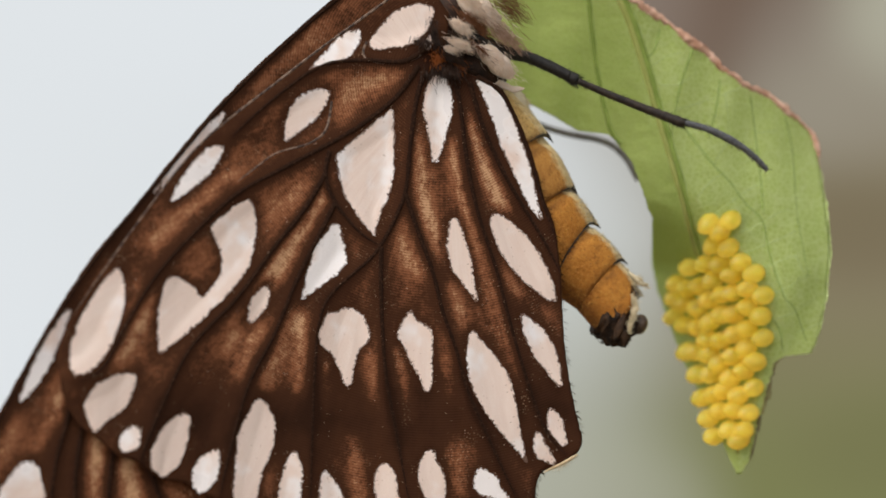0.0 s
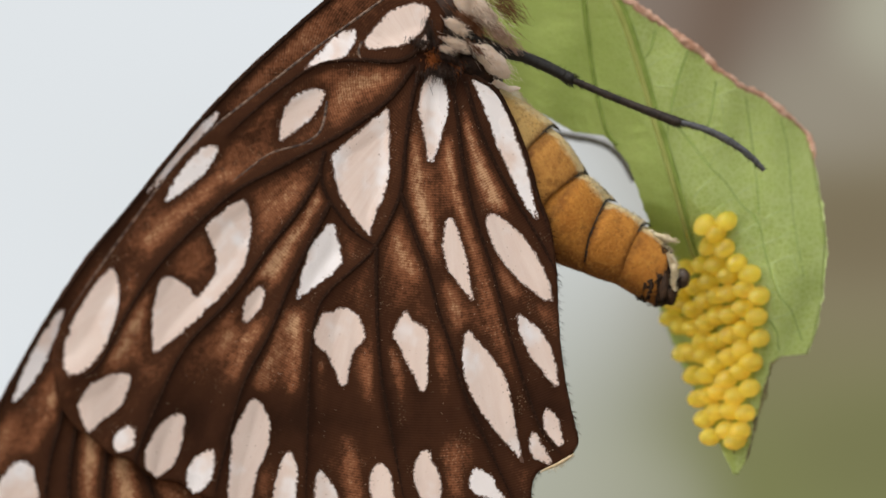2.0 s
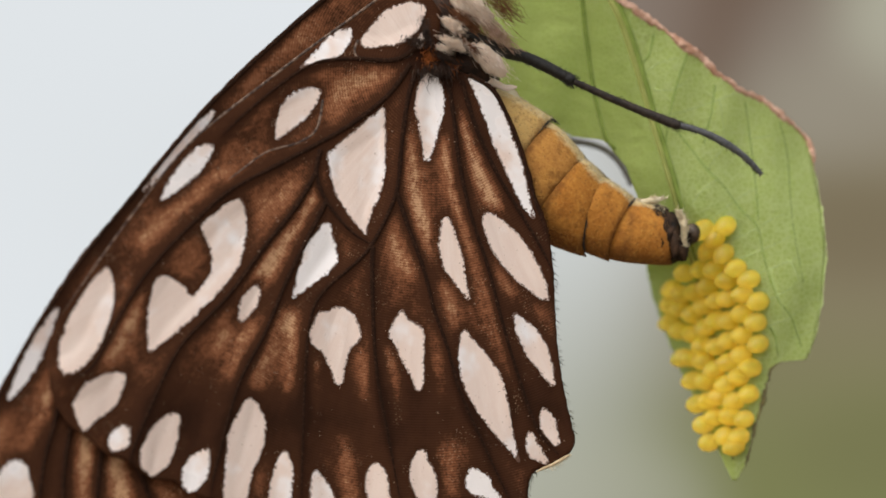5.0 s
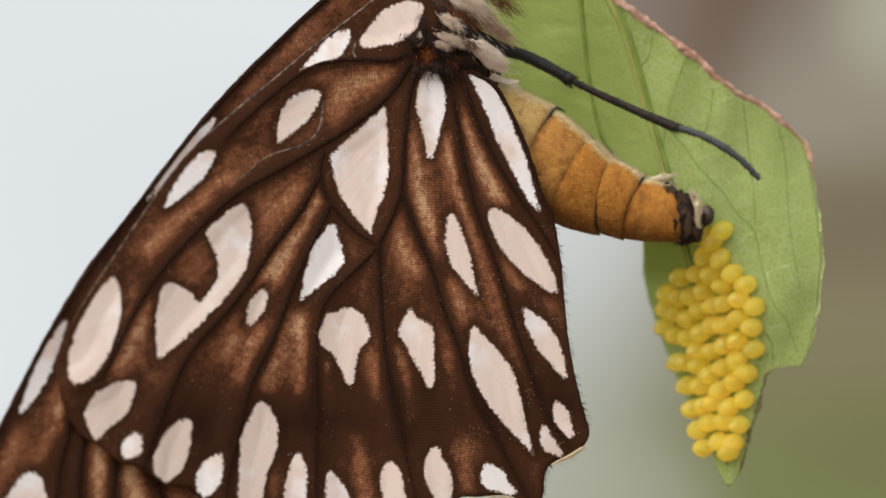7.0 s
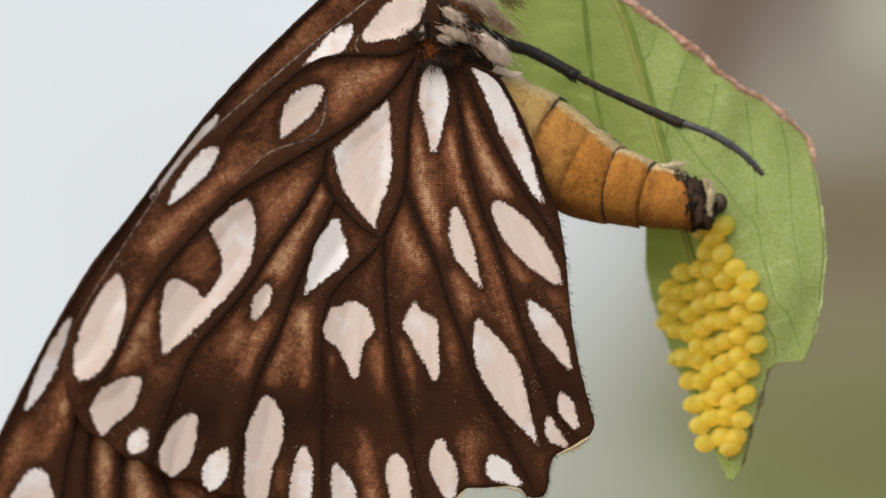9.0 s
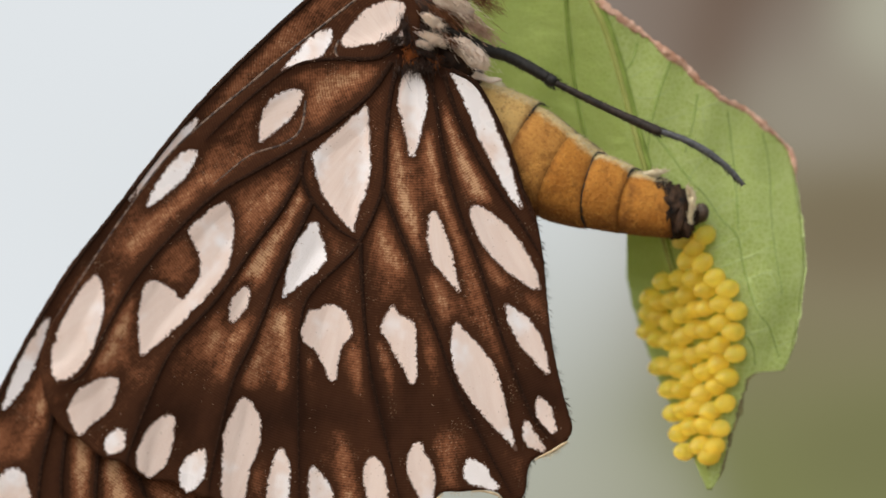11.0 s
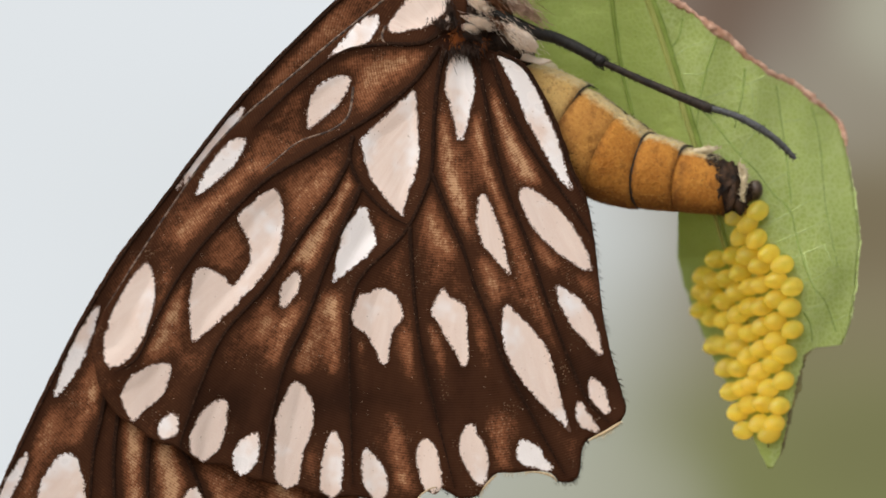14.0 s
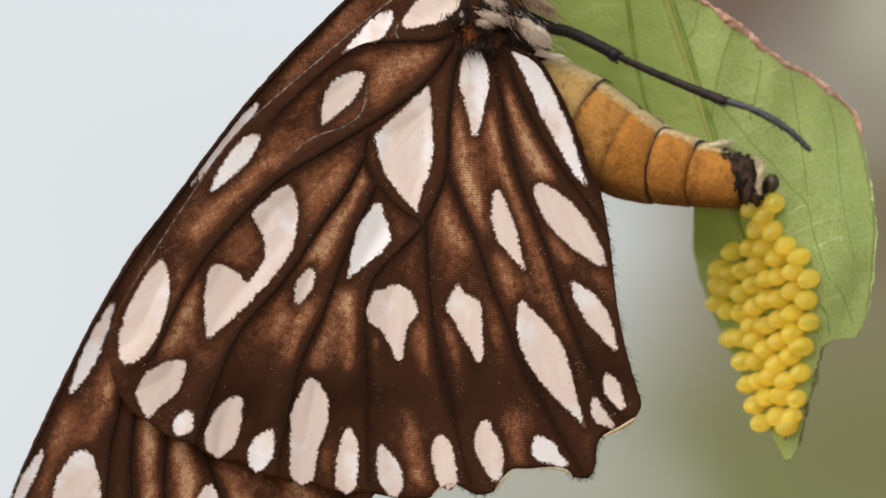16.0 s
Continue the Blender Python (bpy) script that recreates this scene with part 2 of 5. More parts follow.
def backdrop_material():
    """Far, wholly unsharp bush and sky, painted on a glowing sheet: pale to one side, brown and olive to the other."""
    m = Mat("glowing_unsharp_distance", 1.0, 0.0)
    geo = m.n.new("ShaderNodeNewGeometry").outputs["Position"]
    split = m.n.new("ShaderNodeSeparateXYZ")
    m.l.new(geo, split.inputs[0])
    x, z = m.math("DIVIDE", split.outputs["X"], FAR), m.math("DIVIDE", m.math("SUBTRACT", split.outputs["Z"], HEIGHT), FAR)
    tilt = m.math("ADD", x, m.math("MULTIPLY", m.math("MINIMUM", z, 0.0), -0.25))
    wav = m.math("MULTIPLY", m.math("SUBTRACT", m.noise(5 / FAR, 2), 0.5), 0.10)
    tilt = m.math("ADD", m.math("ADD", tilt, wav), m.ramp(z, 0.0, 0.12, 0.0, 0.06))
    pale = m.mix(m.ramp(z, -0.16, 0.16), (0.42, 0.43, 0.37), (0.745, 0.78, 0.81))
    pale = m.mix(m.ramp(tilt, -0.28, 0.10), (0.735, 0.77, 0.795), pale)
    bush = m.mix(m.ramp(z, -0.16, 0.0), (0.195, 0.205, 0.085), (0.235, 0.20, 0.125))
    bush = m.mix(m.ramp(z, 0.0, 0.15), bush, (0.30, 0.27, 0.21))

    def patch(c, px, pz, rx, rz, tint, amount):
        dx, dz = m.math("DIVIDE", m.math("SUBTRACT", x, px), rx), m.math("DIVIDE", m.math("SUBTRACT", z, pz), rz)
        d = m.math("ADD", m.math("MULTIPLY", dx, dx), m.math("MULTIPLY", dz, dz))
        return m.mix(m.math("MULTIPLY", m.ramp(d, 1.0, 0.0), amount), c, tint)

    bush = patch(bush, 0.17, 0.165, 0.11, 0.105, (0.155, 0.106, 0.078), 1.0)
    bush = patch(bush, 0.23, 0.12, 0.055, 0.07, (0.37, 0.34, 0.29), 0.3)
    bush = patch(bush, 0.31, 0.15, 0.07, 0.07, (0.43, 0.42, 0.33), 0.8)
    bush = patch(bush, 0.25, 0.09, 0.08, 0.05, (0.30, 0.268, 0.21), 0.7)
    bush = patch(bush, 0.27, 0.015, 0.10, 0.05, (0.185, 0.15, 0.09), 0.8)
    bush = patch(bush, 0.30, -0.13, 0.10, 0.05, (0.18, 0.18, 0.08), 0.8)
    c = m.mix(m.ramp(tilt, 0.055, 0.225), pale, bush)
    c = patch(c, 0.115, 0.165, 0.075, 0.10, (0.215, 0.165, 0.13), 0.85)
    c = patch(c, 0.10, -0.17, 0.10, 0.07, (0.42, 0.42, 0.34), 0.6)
    # the sheet takes no light: its painted brightness is all emission
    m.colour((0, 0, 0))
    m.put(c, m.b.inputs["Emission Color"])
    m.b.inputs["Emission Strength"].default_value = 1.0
    return m.m


WING = wing_material("brown_wing_membrane", (0.056, 0.0232, 0.0120), (0.58, 0.345, 0.195))
SPOT = spot_material()
SCALE = plain("pale_loose_scales", (0.22, 0.135, 0.08), (0.46, 0.33, 0.24), 6000, 0.5, 0.4)
VEIN = vein_material()
PALE_VEIN = pale_vein_material()
OCHRE = abdomen_material()
BLACK = plain("black_chitin", (0.010, 0.009, 0.009), (0.035, 0.032, 0.030), 3000, 0.42, 0.5)
SOOT = plain("sooty_brown_tail_end", (0.008, 0.006, 0.005), (0.060, 0.032, 0.017), 1500, 0.75, 0.2, 0.0001)
LEG = plain("black_leg_chitin", (0.007, 0.007, 0.007), (0.022, 0.020, 0.018), 4000, 0.52, 0.35)
TIBIA = plain("brown_black_shin", (0.012, 0.010, 0.009), (0.048, 0.036, 0.029), 3000, 0.5, 0.35)
TARSUS = plain("grey_black_foot", (0.045, 0.048, 0.054), (0.12, 0.125, 0.135), 4000, 0.38, 0.5)
GOLD = plain("golden_down", (0.48, 0.22, 0.045), (0.66, 0.36, 0.10), 3000, 0.7, 0.2)
GREY_LEG = plain("grey_leg", (0.14, 0.133, 0.135), (0.26, 0.245, 0.24), 2500, 0.5, 0.35)
TAN_RIM = plain("tan_wing_rim", (0.42, 0.31, 0.18), (0.58, 0.46, 0.30), 2500, 0.8, 0.1)
CREAM = plain("cream_down", (0.62, 0.52, 0.33), (0.75, 0.68, 0.50), 3000, 0.7, 0.2)
BODY = plain("brown_black_thorax", (0.012, 0.007, 0.005), (0.05, 0.024, 0.014), 1800, 0.6, 0.3)
RUST = plain("rust_orange_down", (0.40, 0.125, 0.028), (0.26, 0.07, 0.016), 2600, 0.7, 0.2)
BEIGE = plain("beige_hair", (0.93, 0.78, 0.64), (0.96, 0.86, 0.76), 3000, 0.6, 0.3, through_light=0.2)
TAWNY = plain("tawny_hair", (0.52, 0.34, 0.25), (0.66, 0.48, 0.38), 3000, 0.6, 0.3, through_light=0.2)
BROWNHAIR = plain("brown_hair", (0.13, 0.045, 0.018), (0.25, 0.11, 0.05), 3000, 0.6, 0.3)
LEAF = leaf_material("green_leaf_underside", (0.39, 0.495, 0.14), (0.465, 0.57, 0.185), (0.66, 0.75, 0.39))
LEAF_VEIN = plain("pale_green_leaf_vein", (0.42, 0.53, 0.19), (0.47, 0.58, 0.24), 900, 0.5, 0.3)
SUNK_VEIN = plain("shaded_green_leaf_vein", (0.20, 0.295, 0.06), (0.27, 0.375, 0.095), 900, 0.6, 0.2)
# dark green that stands for shadow lines on the blade
SHADE_LINE = plain("dark_green_leaf_shade", (0.15, 0.215, 0.04), (0.22, 0.30, 0.065), 900, 0.6, 0.2)
MIDRIB = plain("olive_leaf_midrib", (0.25, 0.285, 0.07), (0.32, 0.35, 0.10), 700, 0.5, 0.3)
SCORCHED = plain("scorched_leaf_edge", (0.36, 0.19, 0.12), (0.64, 0.43, 0.33), 1300, 0.7, 0.2, 0.0001)
DRY = plain("dry_brown_leaf_edge", (0.09, 0.075, 0.035), (0.20, 0.19, 0.08), 900, 0.7, 0.2, 0.0001)
EGG = egg_material()
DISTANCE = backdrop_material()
# ground out of view, its sandy tone chosen to bounce light upwards
GROUND = plain("pale_bounce_ground", (0.12, 0.095, 0.06), (0.18, 0.14, 0.095), 3, 0.9, 0.1, 0.02)

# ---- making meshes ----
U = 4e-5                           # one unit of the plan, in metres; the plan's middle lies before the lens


def at(x, y, d=0.0):
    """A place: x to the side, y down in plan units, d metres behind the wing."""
    x, y, d = float(x), float(y), float(d)
    k = U * (1 + d / REACH)
    return Vector(((x - 784) * k, d, HEIGHT + (441 - y) * k))


def part(name, bm, material, parent, label="", home=None, smooth=True):
    """Link a bmesh, given in the places of its thing at rest, as one mesh under its parent."""
    me = bpy.data.meshes.new(name)
    if home is not None:
        bmesh.ops.transform(bm, matrix=home.inverted(), verts=bm.verts)
    bm.to_mesh(me)
    bm.free()
    me.materials.append(material)
    if smooth:
        me.polygons.foreach_set("use_smooth", [True] * len(me.polygons))
    ob = new(name, me)
    if parent is not None:
        ob.parent = parent
    if label:
        tagged(ob, label)
    return ob


def thing(name, label, category, m, group=""):
    ob = new(name)
    ob.empty_display_size = 0.005
    ob.matrix_basis = m
    return tagged(ob, label, category, group)


def curve(pts, n=8, closed=False):
    """A smooth line through tuples of any length, n steps between each two."""
    p = [np.array(q, float) for q in pts]
    k, out = len(p), []
    for i in range(k if closed else k - 1):
        if closed:
            a, b, c, d = p[i - 1], p[i], p[(i + 1) % k], p[(i + 2) % k]
        else:
            a, b, c, d = p[max(i - 1, 0)], p[i], p[i + 1], p[min(i + 2, k - 1)]
        for j in range(n):
            t = j / n
            out.append(0.5 * (2 * b + (c - a) * t + (2 * a - 5 * b + 4 * c - d) * t * t + (3 * b - a - 3 * c + d) * t ** 3))
    if not closed:
        out.append(p[-1])
    return out


def tube(bm, pts, sides=8, flat=1.0, cap=True):
    """A tube through (Vector, radius) pairs; flat scales it along y."""
    rings = []
    for i, (p, r) in enumerate(pts):
        r = float(r)
        a, b = pts[max(i - 1, 0)][0], pts[min(i + 1, len(pts) - 1)][0]
        way = (b - a).normalized()
        side = way.cross(Vector((0, 1, 0))).normalized()
        up = side.cross(way).normalized()
        rings.append([bm.verts.new(p + r * (math.cos(w) * side + flat * math.sin(w) * up)) for w in (2 * math.pi * k / sides for k in range(sides))])
    for r0, r1 in zip(rings, rings[1:]):
        for k in range(sides):
            bm.faces.new((r0[k], r0[(k + 1) % sides], r1[(k + 1) % sides], r1[k]))
    if cap:
        bm.faces.new(rings[0][::-1]), bm.faces.new(rings[-1])
    return rings


def spike(bm, base, tip, r, bend=None):
    """A fine hair: three sides, bent once."""
    way = (tip - base).normalized()
    side = way.orthogonal().normalized()
    other = way.cross(side)
    mid = (base + tip) / 2 + (bend if bend else Vector())
    v0 = [bm.verts.new(base + r * (math.cos(w) * side + math.sin(w) * other)) for w in (0, 2.1, 4.2)]
    v1 = [bm.verts.new(mid + 0.7 * r * (math.cos(w) * side + math.sin(w) * other)) for w in (0, 2.1, 4.2)]
    top = bm.verts.new(tip)
    for k in range(3):
        j = (k + 1) % 3
        bm.faces.new((v0[k], v0[j], v1[j], v1[k])), bm.faces.new((v1[k], v1[j], top))


def ball(bm, c, rx, ry, rz, turn=None, u=20, v=14, rag=0.0):
    """A rounded lump with radii along its axes, turned by a matrix, slightly uneven."""
    turn = turn if turn else Matrix.Identity(3)
    made = bmesh.ops.create_uvsphere(bm, u_segments=u, v_segments=v, radius=1)["verts"]
    for w in made:
        k = 1 + rag * noise.noise(w.co * 3)
        w.co = Vector(c) + turn @ Vector((w.co.x * rx * k, w.co.y * ry * k, w.co.z * rz * k))


# ---- setting ----
def ground():
    bm = bmesh.new()
    n, r = 40, 120.0
    ring = [[bm.verts.new((0, 0, 0))]]
    for q in (0.5, 2, 6, 15, 40, r):
        ring.append([bm.verts.new((q * math.cos(2 * math.pi * k / n), q * math.sin(2 * math.pi * k / n), 0.03 * noise.noise(Vector((q, k, 0))))) for k in range(n)])
    for k in range(n):
        bm.faces.new((ring[0][0], ring[1][k], ring[1][(k + 1) % n]))
        for a, b in zip(ring[1:], ring[2:]):
            bm.faces.new((a[k], b[k], b[(k + 1) % n], a[(k + 1) % n]))
    tagged(part("ground", bm, GROUND, None), "unseen ground far below the leaf, pale to bounce light up", "ground", kind="structure")


def backdrop():
    bm = bmesh.new()
    n = 24
    low, high = [], []
    for k in range(n + 1):
        x = FAR * (-1.3 + 2.6 * k / n)
        y = FAR * (1.45 + REACH) - REACH - 0.05 / FAR * x * x
        low.append(bm.verts.new((x, y, 0.02))), high.append(bm.verts.new((x, y, HEIGHT + 0.45 * FAR)))
    for k in range(n):
        bm.faces.new((low[k], low[k + 1], high[k + 1], high[k]))
    tagged(part("backdrop", bm, DISTANCE, None), "glowing painted backdrop of unsharp pale sky and brown-green bush", "background", kind="structure")


ground()
backdrop()

# ---- the butterfly ----
from mathutils.geometry import delaunay_2d_cdt

butterfly_home = Matrix.Translation(at(830, 90))
butterfly = thing("butterfly", "brown butterfly with white-spotted closed wings, laying eggs on a leaf", "butterfly", butterfly_home)

# hindwing veins as smooth lines on the plan: base to margin
HIND_VEINS, HIND_STREAKS, HIND_SPOTS, SILVER = [], [], [], []


def spindle(spine, sharp=False):
    """The outline of a spot from its spine: places with half widths."""
    c = [np.array(q, float) for q in spine] if sharp else curve(spine, 6)
    left, right = [], []
    for i, q in enumerate(c):
        a, b = c[max(i - 1, 0)], c[min(i + 1, len(c) - 1)]
        t = (b - a)[:2]
        nrm = np.array([t[1], -t[0]]) / (np.hypot(*t) + 1e-9)
        w = max(q[2], 1.5)
        left.append(tuple(q[:2] + nrm * w)), right.append(tuple(q[:2] - nrm * w))

    def end(p, q):
        way = (p - q)[:2]
        return [tuple(p[:2] + way / (np.hypot(*way) + 1e-9) * p[2] * 0.6)]

    return left + end(c[-1], c[-2]) + right[::-1] + end(c[0], c[1])


def vein(*way):
    HIND_VEINS.append(curve(way, 8))


def streak(width, strength, *way):
    """A paler brown streak between the veins, tan scales with light on the pleats painted in: its half width, its
    strength and its way.
    """
    HIND_STREAKS.append((way, width, strength))


def spot(*spine, silver=0.12, lean=0.0, sharp=False):
    """A pearly spot: places along its spine, each with a half width; how much silvery sheen is painted on its scales
    and how that leans to the tail; sharp ones have corners.
    """
    HIND_SPOTS.append(spindle(spine, sharp))
    SILVER.append((silver, lean))


vein((802, 80), (790, 130), (783, 210), (780, 290), (765, 340), (742, 390), (720, 420), (660, 480), (640, 530), (637, 620), (640, 720), (645, 850))
vein((780, 300), (800, 350), (835, 430), (858, 500), (884, 560), (914, 640), (965, 735), (1020, 830))
vein((742, 395), (745, 450), (752, 530), (765, 620), (790, 720), (825, 855))
vein((855, 90), (870, 150), (885, 230), (910, 320), (950, 420), (984, 520), (1022, 620), (1046, 675), (1066, 708), (1098, 738))
vein((882, 95), (915, 180), (960, 260), (1010, 330), (1045, 380), (1072, 425))
vein((790, 75), (755, 130), (700, 180), (650, 215), (560, 270), (480, 320), (410, 390), (345, 470), (295, 560), (262, 630), (222, 655))
vein((640, 235), (635, 275), (655, 322), (700, 370), (742, 394))
vein((635, 275), (600, 340), (550, 410), (490, 500), (420, 580), (385, 650), (345, 760), (340, 790))
vein((655, 325), (622, 400), (592, 470), (560, 560), (520, 650), (492, 780), (485, 835))
vein((800, 45), (770, 66), (740, 72), (698, 72), (640, 80), (600, 98), (550, 138), (500, 185), (465, 222))
vein((895, 85), (940, 110), (975, 165), (1005, 235), (1030, 300), (1052, 350))
PALE_LINES = [curve(v, 8) for v in (
    [(760, -62), (668, 14), (600, 70), (540, 122), (448, 202), (386, 268), (312, 375), (256, 462), (204, 546)],
    [(640, 148), (632, 198), (602, 225), (545, 246), (500, 282), (478, 300)],
    [(696, 40), (690, 58), (700, 72), (745, 74), (785, 62), (803, 40)],
    [(798, 84), (789, 130), (784, 180), (780, 225)],
)]
FORE_VEINS = [curve(v, 8) for v in (
    [(700, -85), (600, 6), (502, 105), (432, 183), (348, 293), (235, 446), (154, 584), (104, 687), (54, 795), (14, 888), (-20, 1000)],
    [(215, 640), (202, 720), (186, 800), (180, 900), (176, 1000)],
    [(230, 720), (222, 800), (225, 900), (230, 1000)],
    [(285, 770), (282, 850), (290, 1000)],
    [(345, 790), (372, 850), (400, 930), (410, 1000)],
    [(600, 850), (600, 900), (610, 1000)],
)]
for width, strength, way in (
        (20, 1.0, [(640, 288), (612, 340), (578, 400), (545, 450), (520, 475)]), (22, 0.52, [(745, 84), (700, 112), (655, 148)]), (10, 0.35, [(775, 95), (755, 130)]),
        (16, 0.45, [(470, 290), (445, 308), (385, 365), (340, 412)]), (22, 0.95, [(325, 510), (302, 565), (275, 622)]), (11, 0.55, [(352, 485), (330, 530)]),
        (15, 0.55, [(430, 560), (398, 615), (376, 652)]), (20, 0.4, [(495, 540), (482, 580)]), (15, 0.62, [(534, 550), (518, 595), (508, 630)]),
        (18, 0.72, [(578, 540), (564, 600), (552, 640)]), (13, 0.72, [(606, 530), (612, 590), (612, 645)]), (9, 0.35, [(655, 600), (660, 680)]),
        (14, 0.66, [(748, 556), (742, 610), (758, 670), (778, 705)]), (12, 0.62, [(788, 575), (799, 635), (808, 685)]), (15, 0.52, [(868, 545), (888, 605), (920, 670), (942, 702)]),
        (11, 0.42, [(874, 458), (896, 512)]), (20, 0.5, [(770, 355), (785, 395), (808, 425)]), (17, 0.75, [(797, 205), (803, 260), (816, 320), (842, 392)]),
        (9, 0.75, [(856, 205), (872, 270), (892, 330), (915, 392)]), (15, 0.75, [(886, 165), (908, 215), (930, 262), (958, 312)]),
        (14, 0.5, [(916, 372), (938, 430), (960, 490), (985, 560), (1012, 615), (1038, 662)]), (12, 0.5, [(958, 418), (992, 456)]), (11, 0.45, [(1000, 600), (1030, 650)]),
        (14, 0.55, [(714, 735), (725, 795), (735, 842)]), (22, 0.5, [(902, 742), (898, 805)]), (10, 0.5, [(428, 745), (412, 785)]), (13, 0.35, [(566, 785), (572, 835)]),
        (14, 0.3, [(470, 215), (540, 160), (585, 118)]), (7, 0.3, [(440, 280), (490, 235)]), (12, 0.25, [(640, 790), (650, 840)]), (14, 0.15, [(560, 270), (600, 258)]),
        (22, 0.32, [(590, 300), (540, 345)]), (30, 0.22, [(430, 420), (395, 445)]), (14, 0.4, [(690, 60), (640, 95)]), (10, 0.35, [(872, 590), (880, 640)])):
    streak(width, strength, *way)
FORE_STREAKS = [
    # the first streak paints the pale sheen on the leading edge
    ([(668, -42), (625, -6), (592, 24), (560, 52)], 10, 1.0), ([(590, 45), (540, 95), (500, 135)], 8, 0.4), ([(400, 260), (340, 330)], 8, 0.35), ([(205, 590), (190, 690), (150, 770)], 8, 0.3),
    ([(185, 680), (190, 720)], 14, 0.75), ([(255, 745), (262, 880), (265, 980)], 16, 0.75), ([(310, 790), (330, 870), (335, 980)], 18, 0.95),
    ([(110, 740), (70, 850)], 12, 0.40), ([(380, 830), (430, 900)], 14, 0.5), ([(520, 860), (550, 940)], 20, 0.7), ([(640, 870), (650, 930)], 20, 0.4),
]


def near(px, py, line):
    """Distance of many plan points from a line."""
    a, b = np.array([q[:2] for q in line[:-1]]), np.array([q[:2] for q in line[1:]])
    best = np.full(len(px), 1e9)
    for (ax, ay), (bx, by) in zip(a, b):
        ex, ey = bx - ax, by - ay
        t = np.clip(((px - ax) * ex + (py - ay) * ey) / (ex * ex + ey * ey + 1e-9), 0, 1)
        best = np.minimum(best, np.hypot(px - ax - t * ex, py - ay - t * ey))
    return best


def wing_bow(px, py):
    """The closed wings bow: the leading edge stands towards the lens, the lower margin bends back, the inner edge too."""
    q = (np.clip(800 - px, 0, 1200) / 400) ** 2
    e = np.clip((px - 840) / 280, 0, 1)
    return -0.0026 * q / (1 + 0.25 * q) + 0.0004 * (np.clip(py - 450, 0, 500) / 400) ** 2 + 0.0008 * e * e * (3 - 2 * e)


def hind_height(px, py):
    """How far the hindwing lies behind its mean plane: ribs along the veins, pleats between them."""
    px, py = np.asarray(px, float), np.asarray(py, float)
    d = np.min([near(px, py, v[::2]) for v in HIND_VEINS], axis=0)
    bow = wing_bow(px, py)
    return bow - 0.00010 * np.exp(-(d / 7) ** 2) + 0.00022 * np.clip(d / 40, 0, 1) ** 2


def fore_height(px, py):
    px, py = np.asarray(px, float), np.asarray(py, float)
    d = np.min([near(px, py, v[::2]) for v in FORE_VEINS], axis=0)
    return 0.0010 + wing_bow(px, py) - 0.00008 * np.exp(-(d / 7) ** 2) + 0.0001 * np.clip(d / 40, 0, 1)


def sheet(outline, step, height, lift=0.0):
    """A curved sheet over a closed outline on the plan: its bmesh and the plan points of its vertices."""
    out = [Vector(q[:2]) for q in outline]
    xs, ys = [q.x for q in out], [q.y for q in out]
    inner = []
    gx, gy = np.meshgrid(np.arange(min(xs) + step / 2, max(xs), step), np.arange(min(ys) + step / 2, max(ys), step))
    gx, gy = gx.ravel(), gy.ravel()
    gx[(gy / step).astype(int) % 2 == 0] += step / 2
    ox, oy = np.array(xs), np.array(ys)
    inside = np.zeros(len(gx), bool)
    for i in range(len(ox)):
        x0, y0, x1, y1 = ox[i - 1], oy[i - 1], ox[i], oy[i]
        if y0 != y1:
            inside ^= ((y0 > gy) != (y1 > gy)) & (gx < (x1 - x0) * (gy - y0) / (y1 - y0) + x0)
    keep = inside & (near(gx, gy, [*outline, outline[0]]) > step * 0.45)
    inner = [Vector((a, b)) for a, b in zip(gx[keep], gy[keep])]
    n = len(out)
    verts, _, faces, _, _, _ = delaunay_2d_cdt(out + inner, [(i, (i + 1) % n) for i in range(n)], [list(range(n))], 1, 1e-4)
    px, py = np.array([v.x for v in verts]), np.array([v.y for v in verts])
    h = height(px, py) + lift
    bm = bmesh.new()
    made = [bm.verts.new(at(a, b, c)) for a, b, c in zip(px, py, h)]
    for f in faces:
        fc = bm.faces.new([made[i] for i in f])
        fc.normal_update()
        if fc.normal.y > 0:
            fc.normal_flip()
    return bm, px, py


def ragged(line, amount, seed, reach=5.0, grow=0.0):
    """A closed outline cut into short steps and frayed, as scales fray the edge of a spot."""
    out, k = [], len(line)
    for i in range(k):
        a, b = np.array(line[i][:2]), np.array(line[(i + 1) % k][:2])
        m = max(1, int(np.hypot(*(b - a)) / reach))
        out += [a + (b - a) * j / m for j in range(m)]
    done = []
    area = sum(a[0] * b[1] - b[0] * a[1] for a, b in zip(out, out[1:] + out[:1]))
    grow = math.copysign(grow, area)
    for i, q in enumerate(out):
        a, b = out[i - 1], out[(i + 1) % len(out)]
        t = b - a
        nrm = np.array([t[1], -t[0]]) / (np.hypot(*t) + 1e-9)
        w = noise.noise(Vector((q[0] * 0.05, q[1] * 0.05, seed))) * 1.2 + 0.8 * noise.noise(Vector((q[0] * 0.21, q[1] * 0.21, seed + 9))) + 0.6 * noise.noise(Vector((q[0] * 0.47, q[1] * 0.47, seed + 5)))
        done.append(tuple(q + nrm * (amount * w + grow)))
    return done


spot((704, 46, 8), (722, 34, 18), (744, 20, 28), (765, 6, 32), (792, -14, 24), (806, -26, 10))
spot((597, 96, 2), (628, 74, 11), (655, 52, 18), (672, 34, 14), (680, 22, 5), silver=0.7)
spot((562, 221, 4), (574, 196, 16), (593, 167, 25), (617, 144, 18), (633, 133, 6), silver=0.45)
